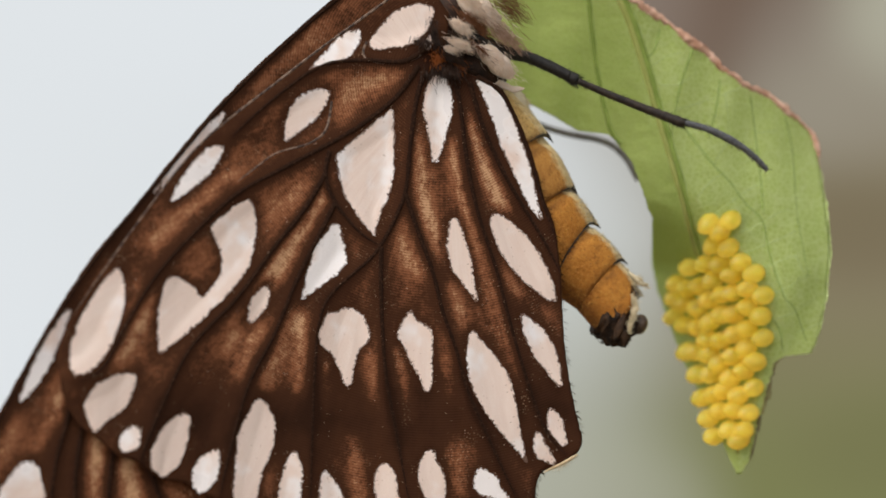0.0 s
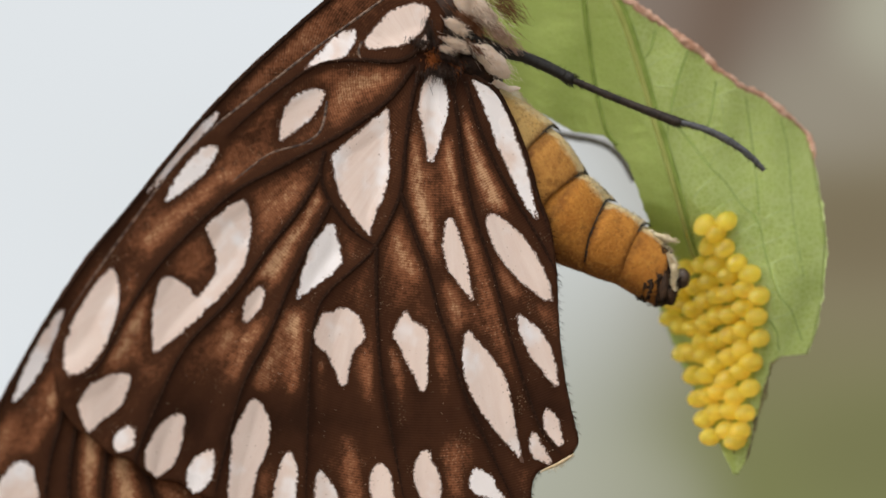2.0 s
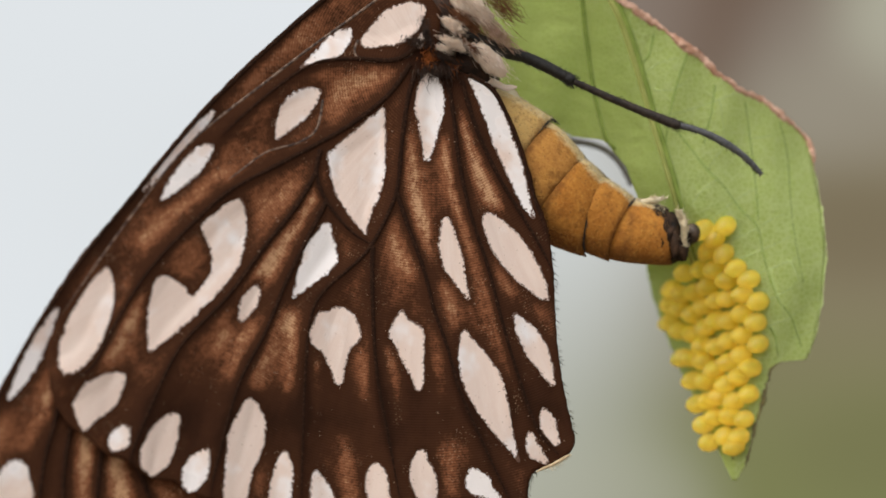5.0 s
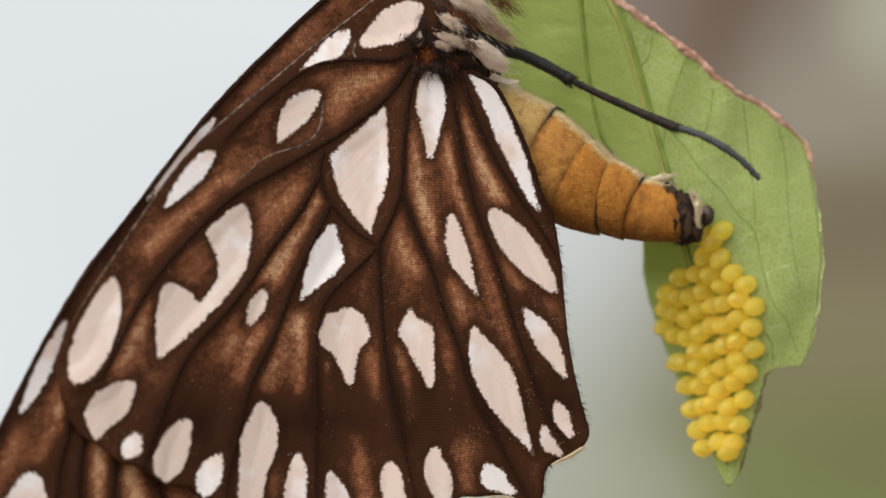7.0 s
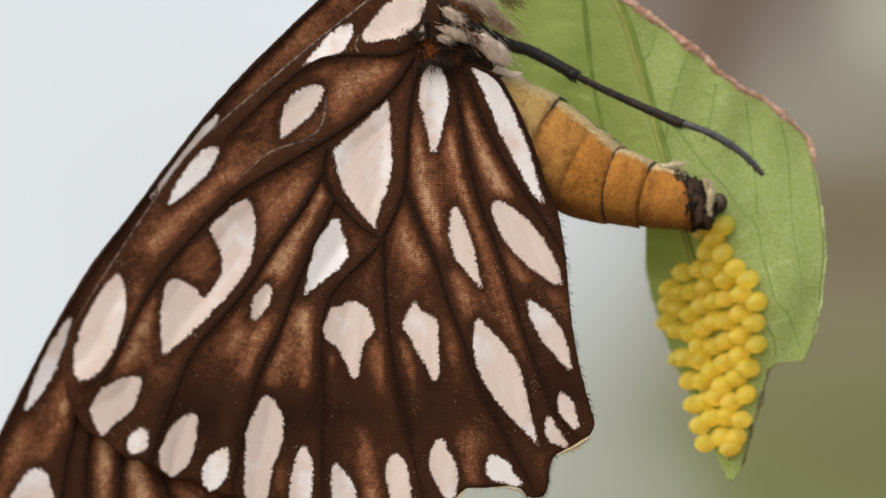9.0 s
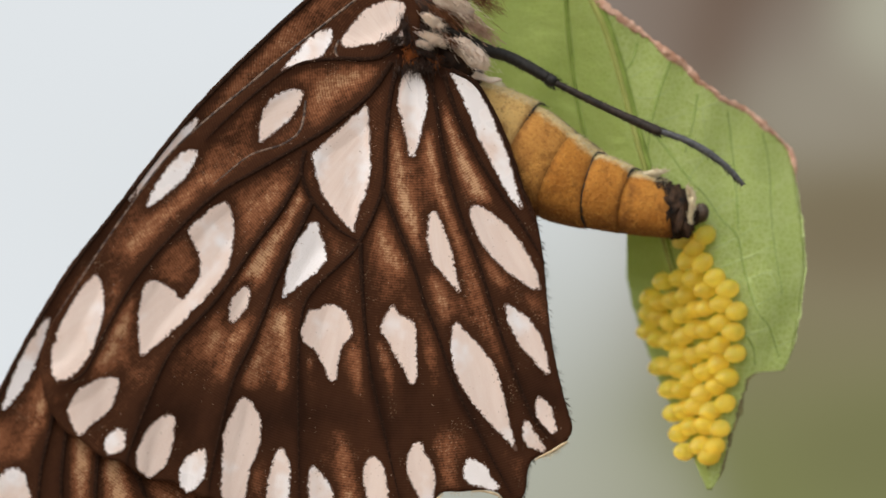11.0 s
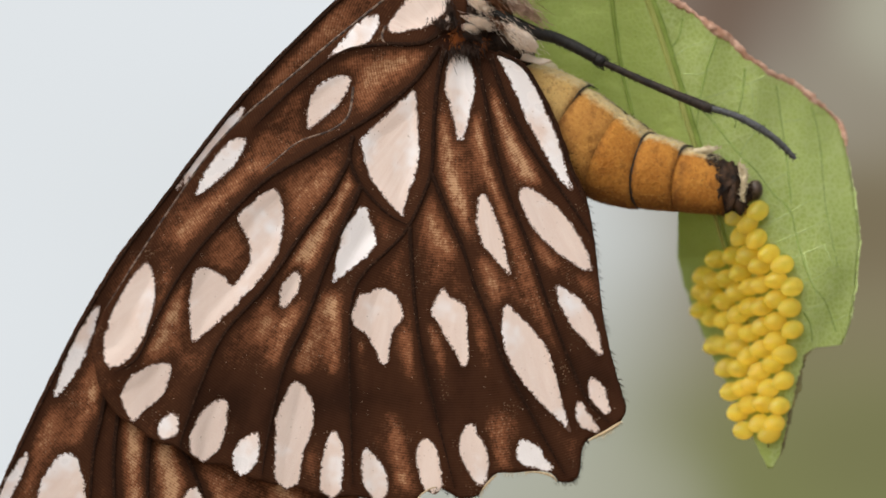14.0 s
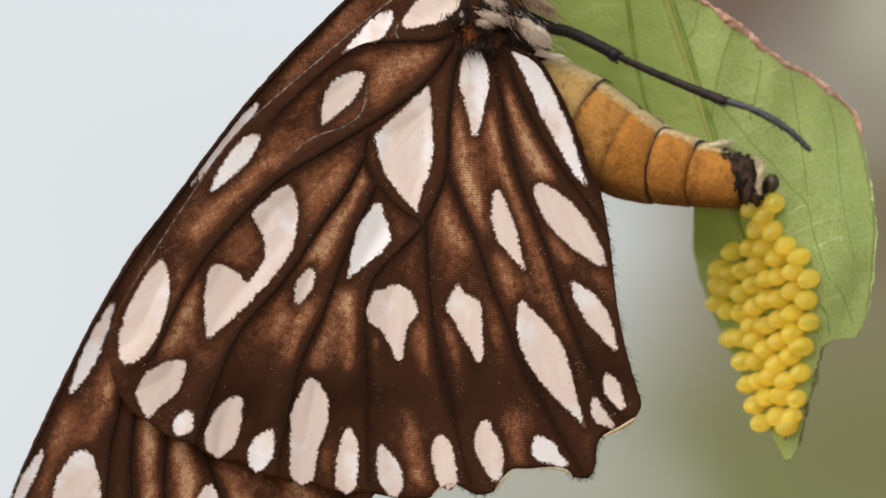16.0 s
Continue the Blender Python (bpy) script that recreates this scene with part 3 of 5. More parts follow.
spot((364, 341, 4), (394, 304, 15), (425, 268, 17), (446, 245, 9), silver=0.8)
spot((748, 157, 5), (731, 200, 27), (704, 252, 54), (711, 300, 43), (719, 345, 20), (729, 374, 2), silver=0.3, lean=-0.1, sharp=True)
spot((658, 361, 7), (655, 395, 25), (652, 416, 33), (640, 440, 25), (621, 470, 13), (608, 492, 3), silver=0.85, sharp=True)
spot((543, 480, 8), (530, 508, 16), (518, 538, 4), silver=0.5)
spot((278, 462, 4), (272, 492, 21), (257, 542, 32), (234, 600, 32), (216, 640, 14))
spot((316, 646, 12), (292, 668, 28), (263, 700, 30), (256, 738, 6))
spot((328, 730, 8), (318, 752, 19), (308, 768, 9), silver=0.6)
spot((414, 705, 10), (396, 742, 27), (381, 785, 26), (380, 806, 12))
spot((474, 762, 7), (456, 798, 24), (448, 828, 14), silver=0.5)
spot((543, 676, 13), (546, 710, 29), (540, 745, 33), (532, 790, 27), (528, 848, 20), silver=0.2)
spot((611, 758, 6), (611, 790, 17), (608, 820, 20), (606, 864, 18), silver=0.4)
spot((668, 789, 6), (674, 808, 15), (684, 840, 23), (693, 872, 14))
spot((772, 772, 9), (776, 795, 20), (782, 830, 20), (788, 856, 17))
spot((853, 745, 7), (851, 768, 19), (860, 800, 23), (870, 835, 15), (874, 850, 5))
spot((943, 772, 8), (956, 794, 23), (980, 812, 12), (1000, 821, 3), silver=0.9)
spot((915, 534, 6), (929, 575, 25), (956, 625, 35), (985, 680, 24), (1010, 722, 10), (1028, 752, 2))
spot((1003, 497, 4), (1030, 532, 20), (1058, 574, 18), (1082, 617, 4))
spot((870, 341, 9), (877, 380, 18), (887, 415, 20), (905, 450, 10), (918, 476, 2), sharp=True)
spot((942, 330, 12), (974, 368, 27), (1013, 412, 27), (1048, 452, 15), (1064, 466, 4))
spot((898, 91, 5), (922, 112, 15), (943, 150, 18), (966, 200, 19), (990, 250, 16), (1011, 300, 9), (1028, 326, 2), silver=0.75)
spot((826, 97, 17), (829, 140, 27), (830, 190, 17), (830, 238, 6), silver=0.4, lean=0.5)
spot((1066, 661, 7), (1077, 688, 16), (1094, 720, 6))
spot((1043, 703, 5), (1054, 732, 13), (1078, 752, 4))
spot((808, 20, 5), (804, 42, 7))
HOOK = [(505, 330), (513, 348), (519, 385), (510, 440), (484, 482), (446, 524), (408, 563), (374, 592), (358, 598), (354, 545), (361, 478), (385, 470), (412, 483),
        (428, 500), (446, 484), (459, 455), (455, 418), (438, 388), (442, 372), (470, 348), (490, 333)]
SHIELD = [(655, 516), (668, 512), (690, 503), (712, 511), (730, 535), (732, 554), (715, 577), (708, 605), (704, 632), (692, 634), (680, 610), (668, 587), (648, 573), (640, 550)]
LEAFLET = [(803, 500), (813, 516), (834, 526), (844, 545), (846, 590), (847, 632), (838, 641), (825, 620), (808, 590), (790, 560), (780, 545), (787, 525)]
PATCHES = [curve(q, 6, True) for q in (HOOK, SHIELD, LEAFLET)]
FORE_SPOTS = [
    [(330, 332, 3), (358, 294, 8), (392, 250, 10), (425, 212, 9), (446, 187, 4)],
    [(192, 540, 5), (165, 600, 14), (140, 655, 13), (118, 697, 4)],
    [(70, 800, 4), (48, 840, 11), (22, 890, 11), (0, 940, 5)],
    [(142, 805, 16), (134, 850, 38), (126, 920, 40), (118, 985, 12)],
    [(366, 858, 7), (362, 885, 20), (358, 940, 18)],
    [(455, 900, 8), (458, 940, 20), (460, 980, 10)],
]


def wing_tone(px, py, veins, streaks, spots, ground_tone, outline):
    """How pale the brown is: highest between the veins, darkest along them and round the spots."""
    d = np.min([near(px, py, v[::2]) for v in veins], axis=0)
    tone = ground_tone * (0.25 + 1.1 * np.clip(d / 30, 0, 1))
    # streaks hold the tan of the scales and painted light on the pleats
    for line, w, s in streaks:
        e = near(px, py, curve(line, 5))
        tone = tone + (1 - tone) * s * np.exp(-(e / (w * 1.15)) ** 1.8)
    band = np.exp(-((py - 695 + 0.08 * (px - 650)) / 84) ** 2) * np.clip((px - 310) / 60, 0, 1)
    tone *= 1 - 0.66 * band
    tone *= 1 - 0.96 * np.exp(-(d / 16.0) ** 2)
    for s in spots:
        tone *= 1 - 0.8 * np.exp(-(near(px, py, s) / 14.0) ** 2)
    tone *= 1 - 0.8 * np.exp(-(near(px, py, [*outline[::2], outline[0]]) / 13.0) ** 2)
    # black scales: across the lower third, round the wing's root and along the veins
    tone -= 0.22 * band * np.clip(1.1 - 2.2 * tone, 0, 1)
    tone -= 0.40 * np.exp(-(np.hypot(px - 836, py - 70) / 52) ** 2) + 0.16 * np.exp(-(d / 7.0) ** 2)
    return tone


def make_wing(name, outline, step, height, veins, streaks, spots, silvers, label, ground_tone, pale=()):
    bm, px, py = sheet(outline, step, height)
    wing = part(name, bm, WING, butterfly, label, butterfly_home)
    spot_lines = [ragged(s, 1.9, i * 3.1, 2.2, 0.9) for i, s in enumerate(spots)]
    tone = wing_tone(px, py, veins, streaks, spot_lines, ground_tone, outline)
    wing.data.attributes.new("tone", "FLOAT", "POINT").data.foreach_set("value", tone.astype(np.float32))
    thick = wing.modifiers.new("membrane", "SOLIDIFY")
    thick.thickness, thick.offset = 0.00006, -1
    for s, (silver, lean) in zip(spot_lines, silvers):
        bm, qx, qy = sheet(s, 6, height, -0.000035)
        patch = part("wing_spot", bm, SPOT, wing, "", butterfly_home)
        deep = np.clip(near(qx, qy, [*s, s[0]]) / 11, 0, 1)
        patch.data.attributes.new("inside", "FLOAT", "POINT").data.foreach_set("value", deep.astype(np.float32))
        patch.data.attributes.new("silver", "FLOAT", "POINT").data.foreach_set("value", (silver + lean * (qx - qx.mean()) / 20).astype(np.float32))
    for kind, mat, lines, r in (("vein", VEIN, veins, 3.0), ("pale_vein", PALE_VEIN, pale, 1.6)):
        for v in lines:
            h = height([q[0] for q in v], [q[1] for q in v])
            bm = bmesh.new()
            n = len(v)
            tube(bm, [(at(q[0], q[1], k), U * r * (1.5 - 0.9 * i / n) * min(1.0, 0.15 + (n - i) / 9) * (1 + 0.25 * noise.noise(Vector((q[0] * 0.2, q[1] * 0.2, 0))))) for i, (q, k) in enumerate(zip(v, h))], 8, 0.35)
            part(kind, bm, mat, wing, "", butterfly_home)
    return wing


HIND_EDGE = curve([(838, 62), (885, 82), (935, 98), (966, 138), (1002, 208), (1032, 290), (1055, 345), (1070, 420), (1077, 480), (1088, 560), (1101, 620), (1119, 680),
                   (1127, 710), (1119, 734), (1092, 756), (1060, 768), (1049, 795), (1046, 826), (1034, 843), (1010, 842), (996, 829), (970, 824), (930, 828), (900, 829), (884, 844), (868, 868), (840, 874), (815, 864), (792, 853),
                   (772, 862), (755, 880), (722, 884), (690, 880), (650, 872), (600, 872), (550, 858), (500, 850), (455, 838), (420, 818), (375, 814), (335, 788), (300, 778), (262, 752),
                   (228, 730), (200, 690), (186, 640), (187, 590), (204, 546)], 4) + curve([(204, 546), (256, 462), (312, 375), (386, 268), (448, 202), (540, 122), (600, 70), (668, 14), (740, -40), (800, -60), (840, -20)], 5)[1:]
hindwing = make_wing("hindwing", ragged(HIND_EDGE, 0.9, 3.0), 7, hind_height, HIND_VEINS, HIND_STREAKS, [*HIND_SPOTS, *PATCHES], [*SILVER, (0.1, 0.0), (0.05, 0.1), (0.1, 0.0)],
                     "dark brown hindwing with white spots and black veins", 0.145, PALE_LINES)
FORE_EDGE = curve([(760, -70), (690, -60), (605, 0), (560, 42), (500, 100), (430, 178), (395, 222), (345, 288), (300, 352), (232, 440), (190, 508), (150, 580), (100, 682), (50, 790), (12, 882), (-25, 1000),
                   (-20, 1060), (120, 1040), (300, 1010), (450, 985), (560, 940), (640, 890), (660, 840), (600, 700), (640, 300), (740, 60)], 5, True)
forewing = make_wing("forewing", ragged(FORE_EDGE, 0.8, 5.0), 9, fore_height, FORE_VEINS, FORE_STREAKS, [spindle(q) for q in FORE_SPOTS], [(k, 0.0) for k in (0.6, 0.8, 0.5, 0.3, 0.1, 0.1)],
                     "dark brown forewing mostly hidden behind the hindwing", 0.15)


def fringe():
    """Short dark and pale hairs along the inner edge and the lobes of the hindwing."""
    rng = random.Random(4)
    for name, mat, lo, hi, count, length in (("dark_fringe", VEIN, 18, 46, 110, 10), ("dark_fringe", VEIN, 60, 79, 110, 6), ("dark_fringe", VEIN, 100, 116, 80, 5), ("pale_fringe", CREAM, 52, 58, 60, 7), ("pale_fringe", TAN_RIM, 78, 100, 100, 5)):
        bm = bmesh.new()
        for _ in range(count):
            k = rng.uniform(lo, hi)
            i, f = int(k), k - int(k)
            a, b = HIND_EDGE[i], HIND_EDGE[i + 1]
            q, t = a + (b - a) * f, b - a
            nrm = np.array([t[1], -t[0]]) / (np.hypot(t[0], t[1]) + 1e-9)
            way = nrm + np.array([0.0, 0.9]) * rng.uniform(0.2, 1.2)
            d = float(hind_height([q[0]], [q[1]])[0])
            e = q[:2] + way * length * rng.uniform(0.4, 1.2)
            spike(bm, at(q[0], q[1], d), at(e[0], e[1], d + rng.uniform(-2e-4, 2e-4)), U * 0.45)
        tagged(part(name, bm, mat, hindwing, "", butterfly_home), kind="stuff")


fringe()


def pale_borders():
    """Cream rims of the membrane in the notches between the lobes."""
    for run in ([(1061, 770, 1.2), (1072, 764, 3.0), (1092, 754, 3.8), (1108, 744, 4.0), (1118, 737, 2.2)], [(950, 827, 0.8), (966, 826, 1.8), (985, 829, 2.6), (998, 834, 2.2), (1006, 842, 1.0)],
                [(870, 864, 0.8), (880, 850, 2.0), (888, 841, 2.2), (898, 833, 1.0)], [(758, 876, 0.8), (770, 864, 1.8), (784, 856, 1.8), (794, 854, 0.8)]):
        bm = bmesh.new()
        tube(bm, [(at(q[0], q[1], float(hind_height([q[0]], [q[1]])[0]) - 0.00004), U * q[2] * 0.75 * (1 + 0.2 * noise.noise(Vector((q[0] * 0.3, q[1] * 0.3, 4))))) for q in curve(run, 6)], 8, 0.5)
        part("pale_border", bm, TAN_RIM, hindwing, "cream rim", butterfly_home)


pale_borders()


def loose_scales():
    """Single pale scales, dusted round the spots and in patches over the hindwing."""
    rng = random.Random(77)
    places = []
    for line in [*HIND_SPOTS, *PATCHES]:
        for _ in range(20):
            i = rng.randrange(len(line))
            a, b = np.array(line[i][:2]), np.array(line[i - 1][:2])
            t = b - a
            nrm = np.array([t[1], -t[0]]) / (np.hypot(*t) + 1e-9)
            places.append(tuple(a + t * rng.random() + nrm * rng.gauss(0, 5)))
    edge = np.array([q[:2] for q in HIND_EDGE])
    while len(places) < 1050:
        x, y = rng.uniform(230, 1090), rng.uniform(0, 830)
        if noise.noise(Vector((x * 0.012, y * 0.012, 6))) > rng.uniform(-0.1, 0.6):
            places.append((x, y))
    px, py = np.array([q[0] for q in places]), np.array([q[1] for q in places])
    keep = np.zeros(len(px), bool)
    for (x0, y0), (x1, y1) in zip(np.roll(edge, 1, 0), edge):
        if y0 != y1:
            keep ^= ((y0 > py) != (y1 > py)) & (px < (x1 - x0) * (py - y0) / (y1 - y0) + x0)
    keep &= near(px, py, [*HIND_EDGE, HIND_EDGE[0]]) > 8
    px, py = px[keep], py[keep]
    bm = bmesh.new()
    for x, y, h in zip(px, py, hind_height(px, py)):
        r, k, turn = rng.uniform(0.35, 0.85), rng.uniform(1.0, 1.9), rng.uniform(0, 3.1)
        ring = []
        for w in range(5):
            a = 2 * math.pi * w / 5
            u, v = r * k * math.cos(a), r * math.sin(a)
            ring.append(bm.verts.new(at(x + u * math.cos(turn) - v * math.sin(turn), y + u * math.sin(turn) + v * math.cos(turn), h - 0.00005 + rng.uniform(-1, 1) * 1e-5)))
        top = bm.verts.new(at(x, y, h - 0.000075))
        for w in range(5):
            f = bm.faces.new((ring[w], ring[(w + 1) % 5], top))
            f.normal_update()
            if f.normal.y > 0:
                f.normal_flip()
    tagged(part("loose_scale_dust", bm, SCALE, hindwing, "", butterfly_home), kind="stuff")


loose_scales()


def thorax():
    """Hairy thorax: a dark core, beige and brown tufts, a rust-coloured patch at the wing's root."""
    bm = bmesh.new()
    ball(bm, at(858, -22, 0.0035), 58 * U, 0.0024, 90 * U, Matrix.Rotation(radians(-25), 3, "Y"), 28, 20, 0.08)
    ball(bm, at(835, 45, 0.0016), 42 * U, 0.0014, 40 * U, None, 20, 14, 0.1)
    ball(bm, at(908, 74, 0.0034), 60 * U, 0.0020, 34 * U, Matrix.Rotation(radians(30), 3, "Y"), 20, 14, 0.1)
    core = part("thorax", bm, BODY, butterfly, "dark hairy thorax with beige tufts", butterfly_home)
    bm = bmesh.new()
    ball(bm, at(966, 142, 0.0042), 46 * U, 0.0015, 50 * U, Matrix.Rotation(radians(30), 3, "Y"), 20, 14, 0.06)
    rng = random.Random(18)
    for _ in range(160):
        a, b = rng.uniform(-2.2, 0.9), rng.uniform(0, 1)
        o = at(966 + 42 * math.cos(a), 142 + 46 * math.sin(a), 0.0042 - 0.0012 * b)
        spike(bm, o, o + Vector((rng.uniform(4, 14), rng.uniform(-5, 2), rng.uniform(-8, 2))) * U, U * 0.7)
    part("waist", bm, CREAM, core, "cream-haired waist", butterfly_home)
    bm = bmesh.new()
    tube(bm, [(at(x, y, 0.0019), r * U) for x, y, r in curve([(900, 86, 1.5), (926, 90, 4), (950, 95, 6), (972, 99, 5), (990, 98, 1.5)], 6)], 10, 0.4)
    for v in bm.verts:
        v.co += noise.noise_vector(v.co * 1800) * U * 4
    part("root_flap", bm, BEIGE, core, "pale flap at the root of the abdomen", butterfly_home)
    bm = bmesh.new()
    ball(bm, at(823, 62, 0.0005), 15 * U, 0.0005, 14 * U, None, 16, 12, 0.45)
    ball(bm, at(812, 72, 0.0005), 8 * U, 0.0004, 7 * U, None, 12, 10, 0.4)
    rust = part("rust_patch", bm, RUST, core, "rust-orange patch of down", butterfly_home)
    bm = bmesh.new()
    ball(bm, at(862, 72, 0.0006), 14 * U, 0.0006, 9 * U, Matrix.Rotation(radians(30), 3, "Y"), 14, 10, 0.25)
    part("rust_patch", bm, RUST, core, "", butterfly_home)
    bm = bmesh.new()
    for x, y, d, a, h, lean in ((932, 55, 0.0010, 42, 17, 40), (892, -38, 0.0010, 52, 19, 33), (860, 0, 0.0009, 18, 7, 38), (862, 31, 0.0008, 22, 6, 16)):
        ball(bm, at(x, y, d), a * U, 0.0010, h * U, Matrix.Rotation(radians(lean), 3, "Y"), 20, 14, 0.15)
    for v in bm.verts:
        v.co += noise.noise_vector(v.co * 1300) * U * 4 + noise.noise_vector(v.co * 4000) * U * 3
    part("beige_tuft", bm, BEIGE, core, "beige cushion of hair", butterfly_home)
    rng = random.Random(8)
    # name, material, count, place, spread, way, length
    tufts = (
        ("beige_hair_tuft", BEIGE, 480, (892, -38), (50, 18), (30, 20), 24), ("white_hair_tuft", BEIGE, 340, (858, -2), (20, 9), (22, 16), 15),
        ("white_hair_tuft", BEIGE, 340, (858, 30), (24, 9), (26, 8), 16), ("beige_hair_tuft", BEIGE, 420, (930, 54), (38, 16), (26, 22), 18),
        ("brown_hair_tuft", BROWNHAIR, 300, (882, -12), (40, 8), (28, 18), 20), ("brown_hair_tuft", BROWNHAIR, 200, (900, 36), (34, 6), (26, 20), 16),
        ("tawny_hair_tuft", TAWNY, 520, (936, 4), (36, 13), (28, 20), 22), ("brown_hair_tuft", BROWNHAIR, 300, (940, -50), (40, 22), (30, 22), 26),
    )
    tufts += (
        ("white_hair_tuft", BEIGE, 90, (838, 40), (10, 5), (26, 6), 26), ("rust_hair_tuft", RUST, 420, (822, 58), (17, 16), (-1, 12), 8),
        ("rust_hair_tuft", RUST, 140, (866, 70), (9, 12), (12, 10), 8), ("black_hair_tuft", BODY, 320, (838, 80), (16, 40), (3, 16), 14), ("black_hair_tuft", BODY, 160, (800, 30), (8, 22), (-2, 16), 12),
        ("black_hair_tuft", BODY, 200, (812, 14), (26, 10), (4, 14), 14), ("black_hair_tuft", BODY, 200, (846, 56), (24, 7), (22, 10), 18),
    )
    for name, mat, count, (cx, cy), (sx, sy), (wx, wy), ln in tufts:
        bm = bmesh.new()
        for _ in range(count):
            g, h, n = rng.gauss(0, 0.5) * sx, rng.gauss(0, 0.5) * sy, math.hypot(wx, wy)
            x, y = cx + (wx * g - wy * h) / n, cy + (wy * g + wx * h) / n
            d = rng.uniform(-0.0008, 0.0004) if mat is BEIGE else rng.uniform(-0.0009, -0.0001) if mat is BODY else rng.uniform(-0.0004, 0.0010)
            k = ln / math.hypot(wx, wy) * rng.uniform(0.5, 1.1)
            e = at(x + wx * k + rng.gauss(0, 4), y + wy * k + rng.gauss(0, 4), d + rng.uniform(-0.0003, 0.0004))
            spike(bm, at(x, y, d), e, U * rng.uniform(0.4, 0.7), Vector((0, 0, -U * 2)))
        tagged(part(name, bm, mat, core, "", butterfly_home), kind="stuff")


thorax()

# abdomen: five barrel-shaped rings that telescope, and the dark tip; each a rigid piece
AXIS = 0.0040


def ring_home(x, y):
    return butterfly_home.inverted() @ Matrix.Translation(at(x, y, AXIS))


def make_segment(pivot, front, back, label, dark_end=0.0, line=1.0, pale=0.0, reach=1.0, ridge=0.0, bow=24, plump=0.05):
    """A ring of the abdomen between two cuts, each from a back point to a belly point on the plan; a plump ring that slips under the one before it."""
    (ax, ay), (bx, by) = front
    (cx, cy), (dx, dy) = back
    home = Matrix.Translation(at(*pivot, AXIS))
    along = (at((cx + dx) / 2, (cy + dy) / 2) - at((ax + bx) / 2, (ay + by) / 2)).normalized()

    def skin(t, w, lift=1.0):
        """A place on the ring: t from front to back, w round it from the back over the flank."""
        top, low = Vector((ax + (cx - ax) * t, ay + (cy - ay) * t)), Vector((bx + (dx - bx) * t, by + (dy - by) * t))
        mid, half = (top + low) / 2, (top - low) / 2
        side = abs(math.sin(w))
        # widest in its middle, drawn in under the ring before it, rounded off at the hind rim
        s = 1 + plump * (0.35 + 0.65 * side) * math.sin(math.pi * min(1.0, max(0.0, (t - 0.2) / 0.8)))
        s -= (0.3 + 0.7 * side) * (0.30 * max(0.0, 1 - t / 0.48) ** 1.7 + (0.05 * ((t - 0.84) / 0.16) ** 2 if t > 0.84 else 0))
        s *= lift * (1 + 0.010 * noise.noise(Vector((t * 4, w * 2, cx))) + 0.008 * noise.noise(Vector((t * 11, w * 5, cx))))
        # the rim bows towards the head on the flank
        bend = Vector((-half.y, half.x)).normalized() * -bow * (side ** 0.45 if math.cos(w) > 0 else side ** 1.1)
        p = mid + half * math.cos(w) * s + bend
        return at(p.x, p.y, AXIS) + Vector((0, -half.length * U * 0.80 * math.sin(w) * s, 0))

    bm = bmesh.new()
    attr = {"back": [], "belly": [], "rim": [], "pale": [], "groove": [], "ridge": []}
    rings, n, m = [], 34, 56
    for i in range(n + 1):
        t = i / n
        row = []
        for k in range(m):
            w = 2 * math.pi * k / m
            row.append(bm.verts.new(skin(t, w)))
            up = math.cos(w)
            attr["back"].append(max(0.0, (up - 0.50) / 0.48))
            # where groove shade is painted: the hind rim and the drawn-in front
            attr["groove"].append(min(1.0, math.exp(-((t - 1) / 0.06) ** 2) + 0.9 * math.exp(-((t - 0.28) / 0.08) ** 2)))
            # how strongly the painted underside shade shows, rising towards the belly
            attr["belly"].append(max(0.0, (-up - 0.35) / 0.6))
            attr["pale"].append(pale)
            attr["ridge"].append(ridge * max(0.0, 1 - abs((w + math.pi) % (2 * math.pi) - math.pi) / 0.30))
            fade = max(0.0, min(1.0, (reach * math.pi - w) / 0.5))
            seam = 0.9 * min(1.0, line) * math.exp(-((t - 1) / 0.035) ** 2) * fade
            attr["rim"].append(max(seam, dark_end * max(0.0, (t - 0.40) / 0.5) * (0.1 + 1.1 * max(0.0, up - 0.05))))
        rings.append(row)
    for r0, r1 in zip(rings, rings[1:]):
        for k in range(m):
            bm.faces.new((r0[k], r1[k], r1[(k + 1) % m], r0[(k + 1) % m]))
    bm.faces.new(rings[0]), bm.faces.new(rings[-1][::-1])
    bmesh.ops.recalc_face_normals(bm, faces=bm.faces)
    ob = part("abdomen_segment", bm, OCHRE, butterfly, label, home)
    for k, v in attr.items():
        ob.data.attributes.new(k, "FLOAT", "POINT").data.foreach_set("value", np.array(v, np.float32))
    ob.matrix_basis = ring_home(*pivot)
    rng = random.Random(int(cx) + 7)
    if line:
        # a thin broken dark seam along the hind rim, with a comb of short hairs
        bm = bmesh.new()
        steps = int(150 * reach)
        run = []
        for k in range(-14, steps):
            w = math.pi * k / 150
            g = noise.noise(Vector((k * 0.11, cx, 0))) + 0.6 * noise.noise(Vector((k * 0.43, cx, 2)))
            fade = min(1.0, (steps - k) / 30, (k + 16) / 12)
            r = U * line * fade * (0.5 + 0.4 * max(0.0, math.cos(w)) + 1.1 * g)
            p = skin(1.0 + 0.010 * noise.noise(Vector((k * 0.19, cx, 4))), w, 1.002)
            if r > U * 0.12:
                run.append((p, r))
            if (r <= U * 0.12 or k == steps - 1) and len(run) > 2:
                tube(bm, run, 6, 0.8)
            if r <= U * 0.12:
                run = []
